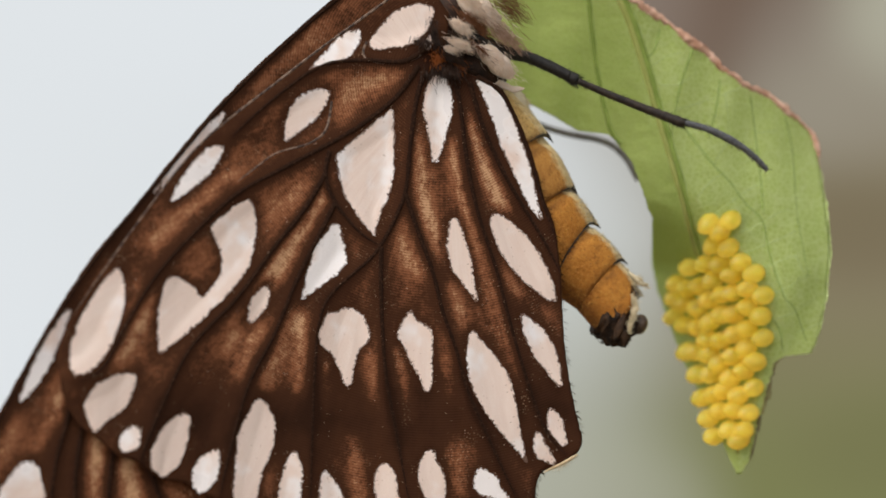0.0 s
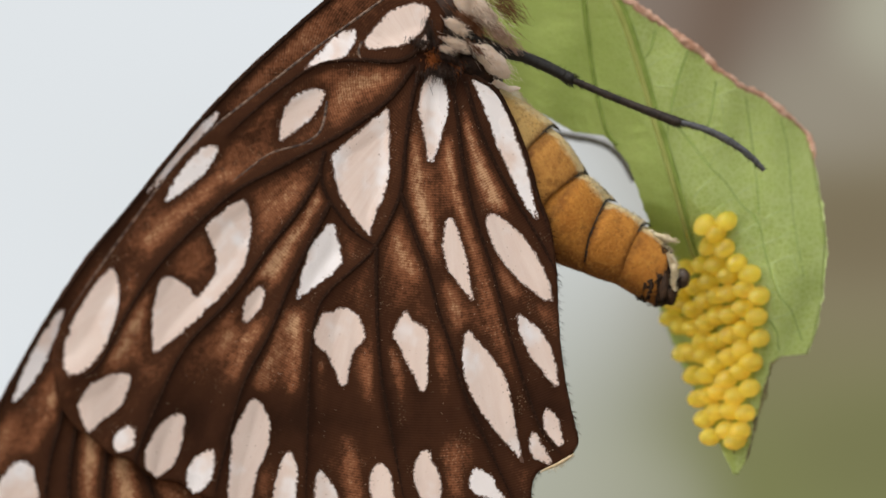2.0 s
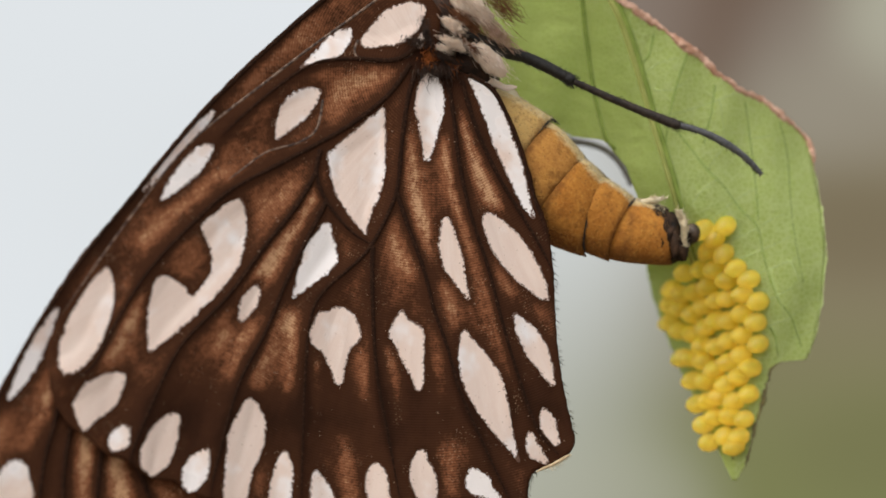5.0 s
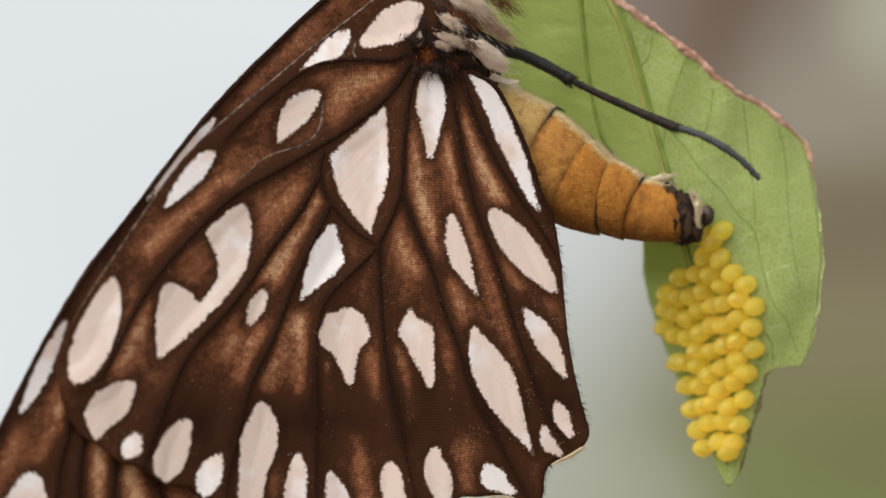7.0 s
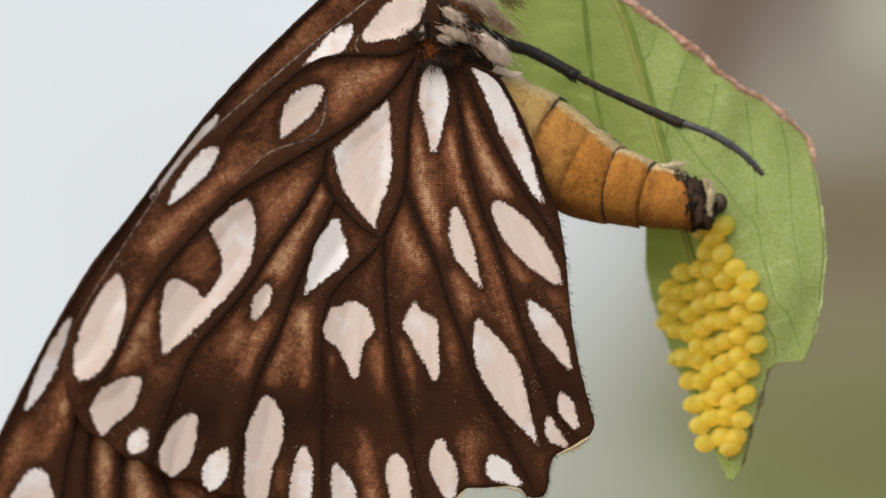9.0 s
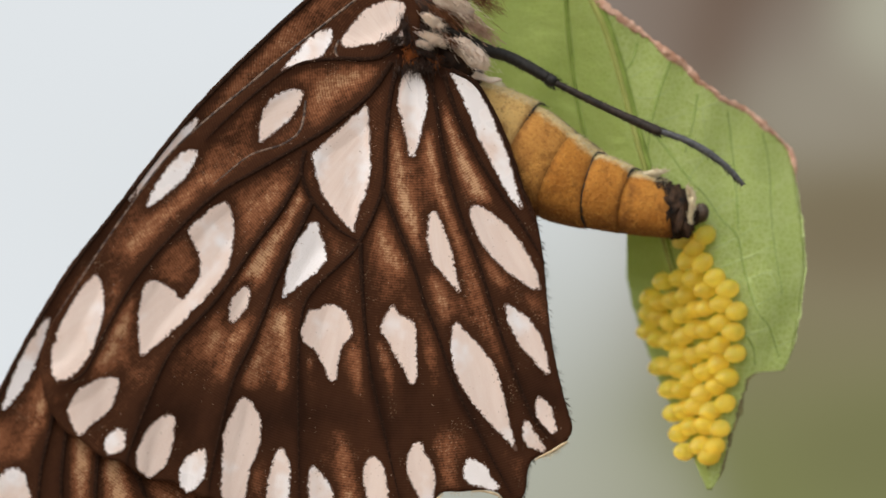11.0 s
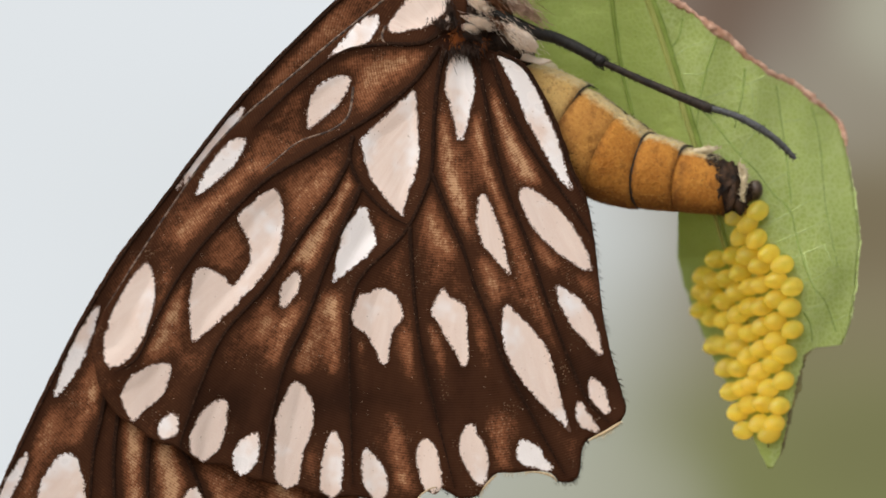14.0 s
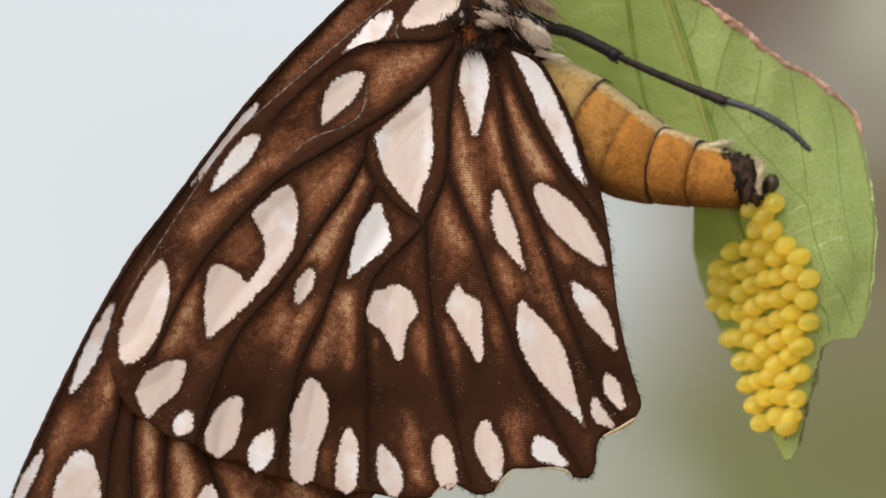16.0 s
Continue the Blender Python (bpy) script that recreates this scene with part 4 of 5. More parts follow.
            for _ in range(6):
                if rng.random() < 0.75 * line * fade * (0.55 + 0.6 * g + 0.3 * max(0.0, math.cos(w))):
                    nrm = (p - at((cx + dx) / 2, (cy + dy) / 2, AXIS)).normalized()
                    spike(bm, p - nrm * U, p + (along * rng.gauss(0, 3.2) + nrm * rng.uniform(0.3, 2.0) + Vector((0, 0, rng.uniform(-2, 2)))) * U, U * rng.uniform(0.35, 0.8))
        part("joint_line", bm, BLACK, ob, "ragged black seam", home)
    # short down on the flank and longer cream down on the back
    bm, bristle, wool = bmesh.new(), bmesh.new(), bmesh.new()
    for _ in range(900):
        t, w = rng.uniform(0.15, 0.97), rng.uniform(-0.4, 2.9)
        o = skin(t, w)
        nrm = (o - at((ax + bx + cx + dx) / 4, (ay + by + cy + dy) / 4, AXIS)).normalized()
        up = math.cos(w)
        if up > 0.78 + 0.12 * noise.noise(o * 900):
            spike(wool, o - nrm * U, o + (nrm * rng.uniform(0.1, 0.7) + along + Vector((0, 0, rng.uniform(-0.3, 0.3)))) * U * rng.uniform(3, 9), U * 0.55)
        else:
            spike(bm if rng.random() < 0.72 else bristle, o - nrm * U, o + (nrm * 0.5 + along) * U * rng.uniform(2, 5), U * 0.32)
    tagged(part("down", bm, GOLD, ob, "", home), kind="stuff")
    tagged(part("cream_down", wool, CREAM, ob, "", home), kind="stuff")
    tagged(part("bristles", bristle, BODY, ob, "", home), kind="stuff")
    return ob


segments = [
    make_segment((985, 97), ((940, 84), (920, 230)), ((1074, 147), (996, 284)), "pale ochre first ring of the abdomen", line=0.8, pale=1.0, reach=0.42, ridge=1.0, bow=30, plump=0.05),
    make_segment((1062, 139), ((1046, 134), (972, 272)), ((1138, 203), (1054, 345)), "ochre ring of the abdomen", line=0.6, pale=0.2, reach=0.4, ridge=0.8, bow=34, plump=0.08),
    make_segment((1121, 185), ((1102, 181), (1022, 336)), ((1175, 228), (1141, 363)), "ochre ring of the abdomen", line=1.35, ridge=0.5, bow=34, plump=0.08),
    make_segment((1168, 230), ((1150, 222), (1108, 356)), ((1243, 250), (1216, 367)), "ochre ring of the abdomen", line=1.2, reach=0.36, bow=28, plump=0.06),
    make_segment((1225, 262), ((1216, 247), (1178, 364)), ((1296, 268), (1304, 372)), "ochre last ring with a sooty end", 1.0, 0.0, bow=12, plump=0.03),
]


def make_tip():
    """Black tail end of folded plates, with a cream tuft and the blunt egg-layer."""
    px, py = 1300, 362
    home = Matrix.Translation(at(px, py, AXIS))
    bm = bmesh.new()
    pts = [((1276, 316), 44), ((1290, 318), 47), ((1300, 322), 46), ((1308, 330), 42), ((1318, 334), 40), ((1326, 334), 33), ((1334, 331), 24), ((1344, 329), 16)]
    tube(bm, [(at(q[0], q[1], AXIS), q[2] * U) for q in curve([(x, y, r) for (x, y), r in pts], 6)], 48, 0.9)
    for v in bm.verts:
        k = (v.co - at(1310, 330, AXIS)) / U
        # plates folded lengthwise, with a frayed hind rim
        v.co += Vector((k.x, k.y, k.z)).normalized() * U * 2.6 * math.sin(k.x * 0.42 + 2 * noise.noise(v.co * 900))
        v.co += noise.noise_vector(v.co * 1500) * U * 5 + noise.noise_vector(v.co * 4200) * U * 3
    tip = part("abdomen_tip", bm, SOOT, butterfly, "ragged black tail end of the abdomen", home)
    tip.matrix_basis = ring_home(px, py)
    bm = bmesh.new()
    ball(bm, at(1322, 352, AXIS - 0.0010), 11 * U, 16 * U, 21 * U, Matrix.Rotation(radians(-16), 3, "Y"), 18, 14, 0.25)
    ball(bm, at(1312, 340, AXIS - 0.0015), 8 * U, 9 * U, 24 * U, Matrix.Rotation(radians(10), 3, "Y"), 18, 14, 0.25)
    part("tail_lobe", bm, SOOT, tip, "frayed black lobe", home)
    bm = bmesh.new()
    ball(bm, at(1353, 328, AXIS), 15 * U, 17 * U, 19 * U, Matrix.Rotation(radians(14), 3, "Y"), 22, 16, 0.06)
    part("egg_layer", bm, plain("brown_black_egg_layer", (0.03, 0.019, 0.012), (0.10, 0.065, 0.040), 2500, 0.4, 0.4), tip, "blunt dark brown egg-layer", home)
    bm = bmesh.new()
    rng = random.Random(5)
    strip = curve([(1327, 282, 4), (1334, 296, 7), (1334, 312, 6), (1332, 328, 5), (1330, 344, 3)], 6)
    tube(bm, [(at(x, y, AXIS - 0.0014), r * U) for x, y, r in strip], 10)
    for v in bm.verts:
        v.co += noise.noise_vector(v.co * 2500) * U * 4
    for _ in range(260):
        x, y, r = strip[rng.randrange(len(strip))]
        x, y = x + rng.gauss(0, r * 0.5), y + rng.gauss(0, 3)
        spike(bm, at(x, y, AXIS - 0.0015), at(x + rng.gauss(1, 4), y + rng.gauss(-2, 5), AXIS - 0.0018), U * 0.8)
    part("cream_tuft", bm, CREAM, tip, "cream tuft of scales", home)
    bm = bmesh.new()
    cap = curve([(1236, 256, 3), (1252, 257, 5), (1268, 254, 6), (1280, 251, 4), (1286, 250, 2)], 6)
    tube(bm, [(at(x, y + 2, AXIS - 0.0006), r * U) for x, y, r in cap], 10)
    for v in bm.verts:
        v.co += noise.noise_vector(v.co * 2500) * U * 3
    for _ in range(130):
        x, y, r = cap[rng.randrange(len(cap))]
        x, y = x + rng.gauss(0, 3), y + rng.gauss(2, r * 0.6)
        spike(bm, at(x, y, AXIS - 0.0007), at(x + rng.uniform(1, 5), y + rng.gauss(-1, 2), AXIS - 0.0009), U * 0.9)
    tagged(part("cream_tuft", bm, CREAM, segments[4], "cream scales on the back", Matrix.Translation(at(1225, 262, AXIS))), kind="stuff")
    bm = bmesh.new()
    for _ in range(300):
        a = rng.uniform(0, 6.28)
        x = rng.uniform(1284, 1335)
        o = at(x, 328 + 42 * math.cos(a), AXIS - 42 * U * math.sin(a) * 0.9)
        spike(bm, o, o + Vector((rng.uniform(2, 9), -math.sin(a) * 4, -math.cos(a) * 4)) * U, U * 0.6)
    tagged(part("bristles", bm, BODY, tip, "", home), kind="stuff")
    return tip


abdomen_tip = make_tip()


def make_leg(name, label, joints, pivot, spines=True, seed=1):
    """A leg of femur, tibia and foot; joints are plan places with depth and radius."""
    home = Matrix.Translation(at(*pivot))
    rng = random.Random(seed)
    root = None
    for kind, mat, run in joints:
        bm = bmesh.new()
        c = curve(run, 6)
        tube(bm, [(at(q[0], q[1], q[2]), q[3] * U * (1 + 0.06 * noise.noise(Vector((q[0] * 0.15, q[1] * 0.2, 3))))) for q in c], 10)
        ob = part(kind if root else name, bm, mat, root if root else butterfly, label if not root else "", home)
        if not root:
            root = ob
            root.matrix_basis = butterfly_home.inverted() @ home
        if spines:
            bm = bmesh.new()
            for _ in range(60):
                k = rng.randrange(1, len(c) - 1)
                q, e = c[k], c[k + 1]
                way = (at(*e[:3]) - at(*q[:3])).normalized()
                side = way.cross(Vector((0, 1, 0))).normalized() * rng.choice((-1, 1, -1)) + Vector((0, rng.uniform(-0.6, 0.3), 0))
                spike(bm, at(*q[:3]) + side * q[3] * U * 0.7, at(*q[:3]) + side * (q[3] + rng.uniform(2, 5)) * U + way * rng.uniform(4, 12) * U, U * 0.8)
            tagged(part("bristle", bm, LEG, root, "", home), kind="stuff")
    return root


foreleg = make_leg("foreleg", "thin black foreleg reaching onto the leaf", (
    ("femur", LEG, [(880, 10, 0.0006, 9), (925, 32, 0.0004, 10), (962, 50, 0.0008, 11), (1000, 60, 0.0014, 10.5), (1040, 78, 0.0015, 10.5), (1070, 94, 0.0015, 10)]),
    ("knee", LEG, [(1066, 92, 0.0015, 9), (1075, 97, 0.0015, 11), (1082, 101, 0.0015, 10), (1085, 103, 0.0015, 6)]),
    ("tibia", TIBIA, [(1082, 101, 0.0015, 6), (1140, 127, 0.0018, 6.8), (1200, 152, 0.0020, 7.6), (1245, 170, 0.0021, 8.6), (1268, 179, 0.0021, 8.8), (1276, 182, 0.0021, 6)]),
    ("foot", TARSUS, [(1268, 179, 0.0021, 6), (1310, 190, 0.0022, 6), (1350, 208, 0.0024, 7), (1385, 230, 0.0026, 6), (1410, 252, 0.0028, 5.5), (1425, 268, 0.0030, 4)]),
), (1077, 98, 0.0015))
hind_leg_pivot = (1090, 212, 0.0125)
hind_leg_home = Matrix.Translation(at(*hind_leg_pivot))
hind_leg = make_leg("hind_leg", "thin grey leg behind the abdomen holding the leaf's edge", (
    ("tibia", GREY_LEG, [(1000, 195, 0.0125, 6), (1055, 211, 0.0125, 6), (1100, 219, 0.0125, 6.5)]),
    ("foot", GREY_LEG, [(1098, 218, 0.0125, 6), (1138, 230, 0.0125, 6), (1168, 256, 0.0125, 6), (1188, 294, 0.0125, 5)]),
), hind_leg_pivot, False, 2)

# ---- the leaf and its eggs ----
FACE = 0.0045
leaf_home = Matrix.Translation(at(1300, 300, FACE) - Vector((0, FACE, 0)))
leaf = thing("leaf", "green leaf hanging down, underside shown, scorched brown edge and torn tip", "leaf", leaf_home)
RIGHT = [(-180, 1010), (-60, 1140), (-10, 1207), (5, 1230), (20, 1253), (45, 1285), (60, 1310), (85, 1333), (105, 1362), (124, 1388), (132, 1413), (155, 1442), (172, 1464), (190, 1484), (206, 1500), (230, 1508), (300, 1522), (370, 1535), (420, 1538), (500, 1532), (560, 1522), (598, 1508),
         (603, 1462), (615, 1444), (680, 1428), (720, 1417), (790, 1400), (818, 1386)]
LEFT = [(-180, 800), (-60, 790), (40, 830), (115, 900), (162, 1000), (182, 1040), (206, 1082), (211, 1138), (260, 1182), (360, 1219), (440, 1218), (480, 1226), (520, 1240), (610, 1276), (700, 1325), (780, 1362), (818, 1380)]
RIB = [(-180, 1070), (-60, 1136), (0, 1167), (100, 1201), (200, 1232), (300, 1264), (400, 1292), (500, 1325), (600, 1352), (700, 1370), (780, 1380), (818, 1383)]
FOLD = [(-180, 1060), (-60, 1125), (0, 1156), (100, 1190), (200, 1222), (260, 1245), (320, 1292), (390, 1358), (460, 1403), (530, 1420), (600, 1420), (680, 1408), (720, 1399), (780, 1386), (818, 1383)]


def run_at(table, y):
    return float(np.interp(y, [q[0] for q in table], [q[1] for q in table]))


def leaf_depth(x, y):
    """One side of the fold faces the lens, the other bends back, most towards the tip; the blade is slightly wavy."""
    u = x - run_at(FOLD, y)
    back = FACE + 0.0002 * math.sin(y * 0.012) + 0.0004 * noise.noise(Vector((x * 0.007, y * 0.007, 2)))
    fold = float(np.interp(y, [250, 380, 480], [0.36, 0.40, 0.42]))
    steep = 0.0001 + 0.0052 * min(1.0, max(0.0, (y - 330) / 110))
    back += U * (fold * max(0.0, -u) + (0.0012 if u > 0 else steep) * u * u)
    back += 0.00010 * abs(noise.noise(Vector((x * 0.028 + y * 0.012, y * 0.034 - x * 0.01, 8))))
    return back - 0.00012 * math.sin(u * 0.06 + y * 0.035) * min(1, abs(u) / 60)


def blade():
    bm = bmesh.new()
    ys = sorted(set([float(v) for v in np.arange(-180, 818, 6)] + [float(v) for v in np.arange(594, 618, 1.5)] + [float(v) for v in np.arange(170, 216, 1.5)]))
    rows, n = [], 34
    for y in ys:
        a, r, b = run_at(LEFT, y), run_at(RIB, y), run_at(RIGHT, y)
        a, b = min(a, r - 1), max(b, r + 1)
        wob = 2.0 * noise.noise(Vector((y * 0.06, 0, 1))) + 1.2 * noise.noise(Vector((y * 0.2, 0, 4)))
        row = []
        for k in range(-n, n + 1):
            t = k / n
            x = r + (b + wob - r) * t if t >= 0 else r + (r - a + wob) * t
            row.append(bm.verts.new(at(x, y, leaf_depth(x, y))))
        rows.append(row)
    for r0, r1 in zip(rows, rows[1:]):
        for k in range(2 * n):
            bm.faces.new((r0[k], r0[k + 1], r1[k + 1], r1[k]))
    bmesh.ops.recalc_face_normals(bm, faces=bm.faces)
    quilt = [min(1.0, max(0.08, 0.5 + k / 10)) for _ in ys for k in range(-n, n + 1)]
    ob = part("blade", bm, LEAF, leaf, "green blade with a fine net of veins", leaf_home)
    ob.data.attributes.new("quilt", "FLOAT", "POINT").data.foreach_set("value", quilt)
    s = ob.modifiers.new("thickness", "SOLIDIFY")
    s.thickness, s.offset = 0.00022, 0
    return ob


blade()


def leaf_line(name, pts, radius, material, label="", sides=8, taper=0.6, lift=0.0):
    c = curve(pts, 8)
    bm = bmesh.new()
    n = len(c)
    tube(bm, [(at(q[0], q[1], leaf_depth(q[0], q[1]) - 0.0001 - lift), U * radius * (1 - taper * i / n)) for i, q in enumerate(c)], sides, 0.6)
    return part(name, bm, material, leaf, label, leaf_home)


leaf_line("midrib", [(x, y) for y, x in RIB[:-1]], 6.5, MIDRIB, "raised olive midrib", 10, 0.6)
# the shadow line along the midrib, laid on as a dark strip
leaf_line("midrib_shade", [(x + 9, y) for y, x in RIB[:8]], 7, SHADE_LINE, "shade in the groove beside the midrib, painted dark green", 8, 0.35, -0.00003)
# sunk side veins have their relief shadow painted as darker green, raised cross veins are paler
for run in ([(1286, 54), (1268, 110), (1256, 165), (1250, 215)], [(1250, 172), (1281, 207), (1326, 262), (1356, 292), (1386, 332), (1416, 362), (1431, 422), (1456, 492), (1478, 520), (1498, 575)],
            [(1452, 175), (1466, 232), (1476, 332), (1482, 372), (1500, 460)], [(1226, 20), (1216, 60), (1192, 84)], [(1336, 110), (1330, 160), (1318, 215)], [(1390, 140), (1400, 205), (1412, 290), (1418, 350)],
            [(1440, 540), (1452, 560), (1456, 592)]):
    leaf_line("leaf_vein", run, 1.8, SUNK_VEIN, "", 6, 0.4, 0.00001)
for run in ([(1360, 392), (1416, 364), (1446, 346), (1481, 332), (1524, 300)], [(1405, 452), (1441, 437), (1476, 422), (1530, 398)], [(1430, 542), (1471, 527), (1506, 502), (1534, 488)], [(1300, 320), (1326, 290), (1372, 262), (1408, 245)],
            [(1256, 165), (1300, 152), (1345, 136), (1372, 122)], [(1326, 262), (1352, 224), (1392, 196)], [(1226, 120), (1262, 118), (1300, 92)], [(1480, 560), (1504, 552), (1528, 540)],
            [(1420, 500), (1455, 484), (1496, 462), (1536, 446)], [(1385, 420), (1428, 402), (1470, 382), (1534, 352)], [(1330, 352), (1382, 312), (1432, 284), (1500, 248)], [(1212, 88), (1240, 70), (1270, 62)],
            [(1405, 452), (1420, 500), (1430, 542), (1436, 590)], [(1441, 437), (1455, 484), (1471, 527)], [(1476, 422), (1496, 462), (1506, 502)], [(1345, 136), (1352, 180), (1352, 224)], [(1400, 205), (1436, 200), (1470, 196)]):
    leaf_line("leaf_vein", run, 1.5, LEAF_VEIN, "", 6, 0.5, 0.0)
# shadow of the blade's fold, laid on as a dark green strip
leaf_line("fold_shade", [(1095, -60), (1104, 20), (1118, 110), (1140, 200), (1160, 228)], 5, SHADE_LINE, "", 8, 0.3)


def leaf_rim(name, y0, y1, radius, material, label, rough, table=RIGHT):
    """A shrivelled, dried edge that follows the margin."""
    bm = bmesh.new()
    pts = []
    for y in np.arange(y0, y1, 2.5):
        x = run_at(table, y) + 1.5
        k = 0.8 + 0.8 * noise.noise(Vector((y * 0.035, 1, 7))) + 0.3 * noise.noise(Vector((y * 0.17, 2, 7)))
        f = min(1.0, (y1 - y) / 40, (y - y0 + 5) / 30)
        pts.append((at(x + rough * noise.noise(Vector((y * 0.13, 5, 1))), y + rough * noise.noise(Vector((y * 0.17, 9, 1))), leaf_depth(x, y) - 0.00012), U * radius * max(0.25, k) * max(f, 0.15)))
    tube(bm, pts, 10, 0.5)
    for v in bm.verts:
        v.co += noise.noise_vector(v.co * 700) * U * 3.0 + noise.noise_vector(v.co * 4200) * U * 2.6
    part(name, bm, material, leaf, label, leaf_home)


leaf_rim("scorched_edge", -120, 265, 8.0, SCORCHED, "shrivelled pinkish-brown edge", 5.0)
leaf_rim("dry_edge", 604, 800, 4.0, DRY, "dry brown torn edge", 3.0)
leaf_rim("pale_edge", 262, 596, 1.6, LEAF_VEIN, "", 0.5)

egg_home = leaf_home
egg_cluster = thing("egg_cluster", "cluster of glossy yellow butterfly eggs glued to the leaf", "eggs", egg_home)


def eggs():
    """Ribbed ovals that stand in ranks on the receding half of the leaf, their crowned ends towards the light."""
    bm = bmesh.new()
    ball(bm, (0, 0, 0), 26 * U, 18.5 * U, 18.5 * U, Matrix.Rotation(radians(90), 3, "Y"), 24, 16)
    for v in bm.verts:
        v.co = Vector((v.co.x * 26 / 18.5, v.co.y, v.co.z * 18.5 / 26))
        t, w = -v.co.x / (26 * U), math.atan2(v.co.y, v.co.z)
        k = (1 - 0.10 * t - 0.16 * max(0.0, t) ** 2) * (1 + 0.14 * max(0.0, t - 0.6) * math.cos(8 * w))
        v.co.y *= k
        v.co.z *= k
    me = bpy.data.meshes.new("egg")
    bm.to_mesh(me)
    bm.free()
    me.materials.append(EGG)
    me.polygons.foreach_set("use_smooth", [True] * len(me.polygons))
    rng = random.Random(12)
    ranks = (
        [(1358, 363), (1402, 457), (1419, 496), (1415, 533), (1420, 572), (1406, 615), (1404, 662), (1397, 707), (1388, 739)],
        [(1319, 370), (1356, 412), (1378, 437), (1391, 484), (1390, 518), (1390, 557), (1389, 592), (1386, 632), (1378, 676), (1380, 756)],
        [(1340, 384), (1328, 407), (1362, 459), (1363, 492), (1366, 531), (1366, 567), (1366, 606), (1362, 646), (1370, 702), (1362, 738)],
        [(1340, 440), (1328, 470), (1344, 496), (1344, 532), (1344, 578), (1342, 620), (1350, 668), (1343, 705), (1334, 750)],
        [(1314, 441), (1304, 482), (1321, 506), (1324, 545), (1318, 577), (1322, 604), (1326, 640), (1332, 676), (1324, 718)],
        [(1285, 448), (1280, 486), (1300, 522), (1300, 556), (1298, 600), (1303, 640), (1312, 682)],
        [(1262, 478), (1278, 512), (1276, 552), (1282, 600)],
        [(1260, 506), (1258, 538)],
    )
    for k, rank in enumerate(ranks):
        for px, py in rank:
            ob = new("egg", me)
            ob.parent = egg_cluster
            d = leaf_depth(px + 12, py) - 15 * U
            turn = Euler((0, radians(rng.uniform(-16, 0) - (18 if py < 420 else 0)), radians(34 + rng.uniform(-8, 8))))
            ob.matrix_basis = egg_home.inverted() @ Matrix.LocRotScale(at(px, py, d), turn, [rng.uniform(0.9, 0.99)] * 3)


eggs()


# ---- what moves ----
def motions():
    """The leaf sways with its eggs, the butterfly with it, and the abdomen bends to the eggs."""
    leaf_rows = [
        (0, pose(0.018767, 0.00251, 1.004684, 0.00, 1.00, 0.00)),
        (0.5, pose(0.018248, 0.002536, 1.004567, 0.00, 1.26, 0.00)),
        (1, pose(0.018834, 0.004423, 1.004373, 0.00, 0.80, 0.00)),
        (1.5, pose(0.018105, 0.002681, 1.004492, 0.00, 1.14, 0.00)),
        (2, pose(0.018497, 0.002878, 1.004619, 0.00, 0.83, 0.00)),
        (2.5, pose(0.018153, 0.002162, 1.004448, 0.00, 0.84, 0.00)),
        (3, pose(0.018097, 0.00155, 1.004242, 0.00, 1.40, 0.00)),
        (3.5, pose(0.018909, 0.001607, 1.00465, 0.00, 0.63, 0.00)),
        (6, pose(0.018014, 0.002161, 1.004038, 0.00, 1.05, 0.00)),
        (6.5, pose(0.01956, 0.001838, 1.004638, 0.00, 0.47, 0.00)),
        (7, pose(0.018039, 0.001205, 1.003942, 0.00, 1.51, 0.00)),
        (7.5, pose(0.019038, 0.00129, 1.004282, 0.00, 0.52, 0.00)),
        (8, pose(0.018631, 0.00101, 1.004332, 0.00, 1.20, 0.00)),
        (10.5, pose(0.017658, 0.001554, 1.004068, 0.00, 1.82, 0.00)),
        (11, pose(0.016884, 0.001822, 1.003635, 0.00, 2.03, 0.00)),
        (11.5, pose(0.018027, 0.001683, 1.004298, 0.00, 1.22, 0.00)),
        (12, pose(0.019948, 0.000929, 1.005065, 0.00, 0.25, 0.00)),
        (12.5, pose(0.019904, -0.000066, 1.005134, 0.00, -0.01, 0.00)),
        (13, pose(0.01988, 0.000204, 1.005126, 0.00, 0.51, 0.00)),
        (13.5, pose(0.020699, -0.000307, 1.005533, 0.00, 0.03, 0.00)),
        (14, pose(0.020404, -0.000207, 1.005302, 0.00, 0.18, 0.00)),
        (14.5, pose(0.021162, 0, 1.005783, 0.00, 0.00, 0.00)),
        (15, pose(0.01993, -0.000434, 1.005298, 0.00, 0.87, 0.00)),
        (15.5, pose(0.02077, 0.001139, 1.005558, 0.00, -0.36, 0.00)),
        (16, pose(0.02149, -0.000717, 1.005853, 0.00, -0.09, 0.00)),
    ]
    walk(leaf, leaf_rows)
    walk(egg_cluster, leaf_rows)
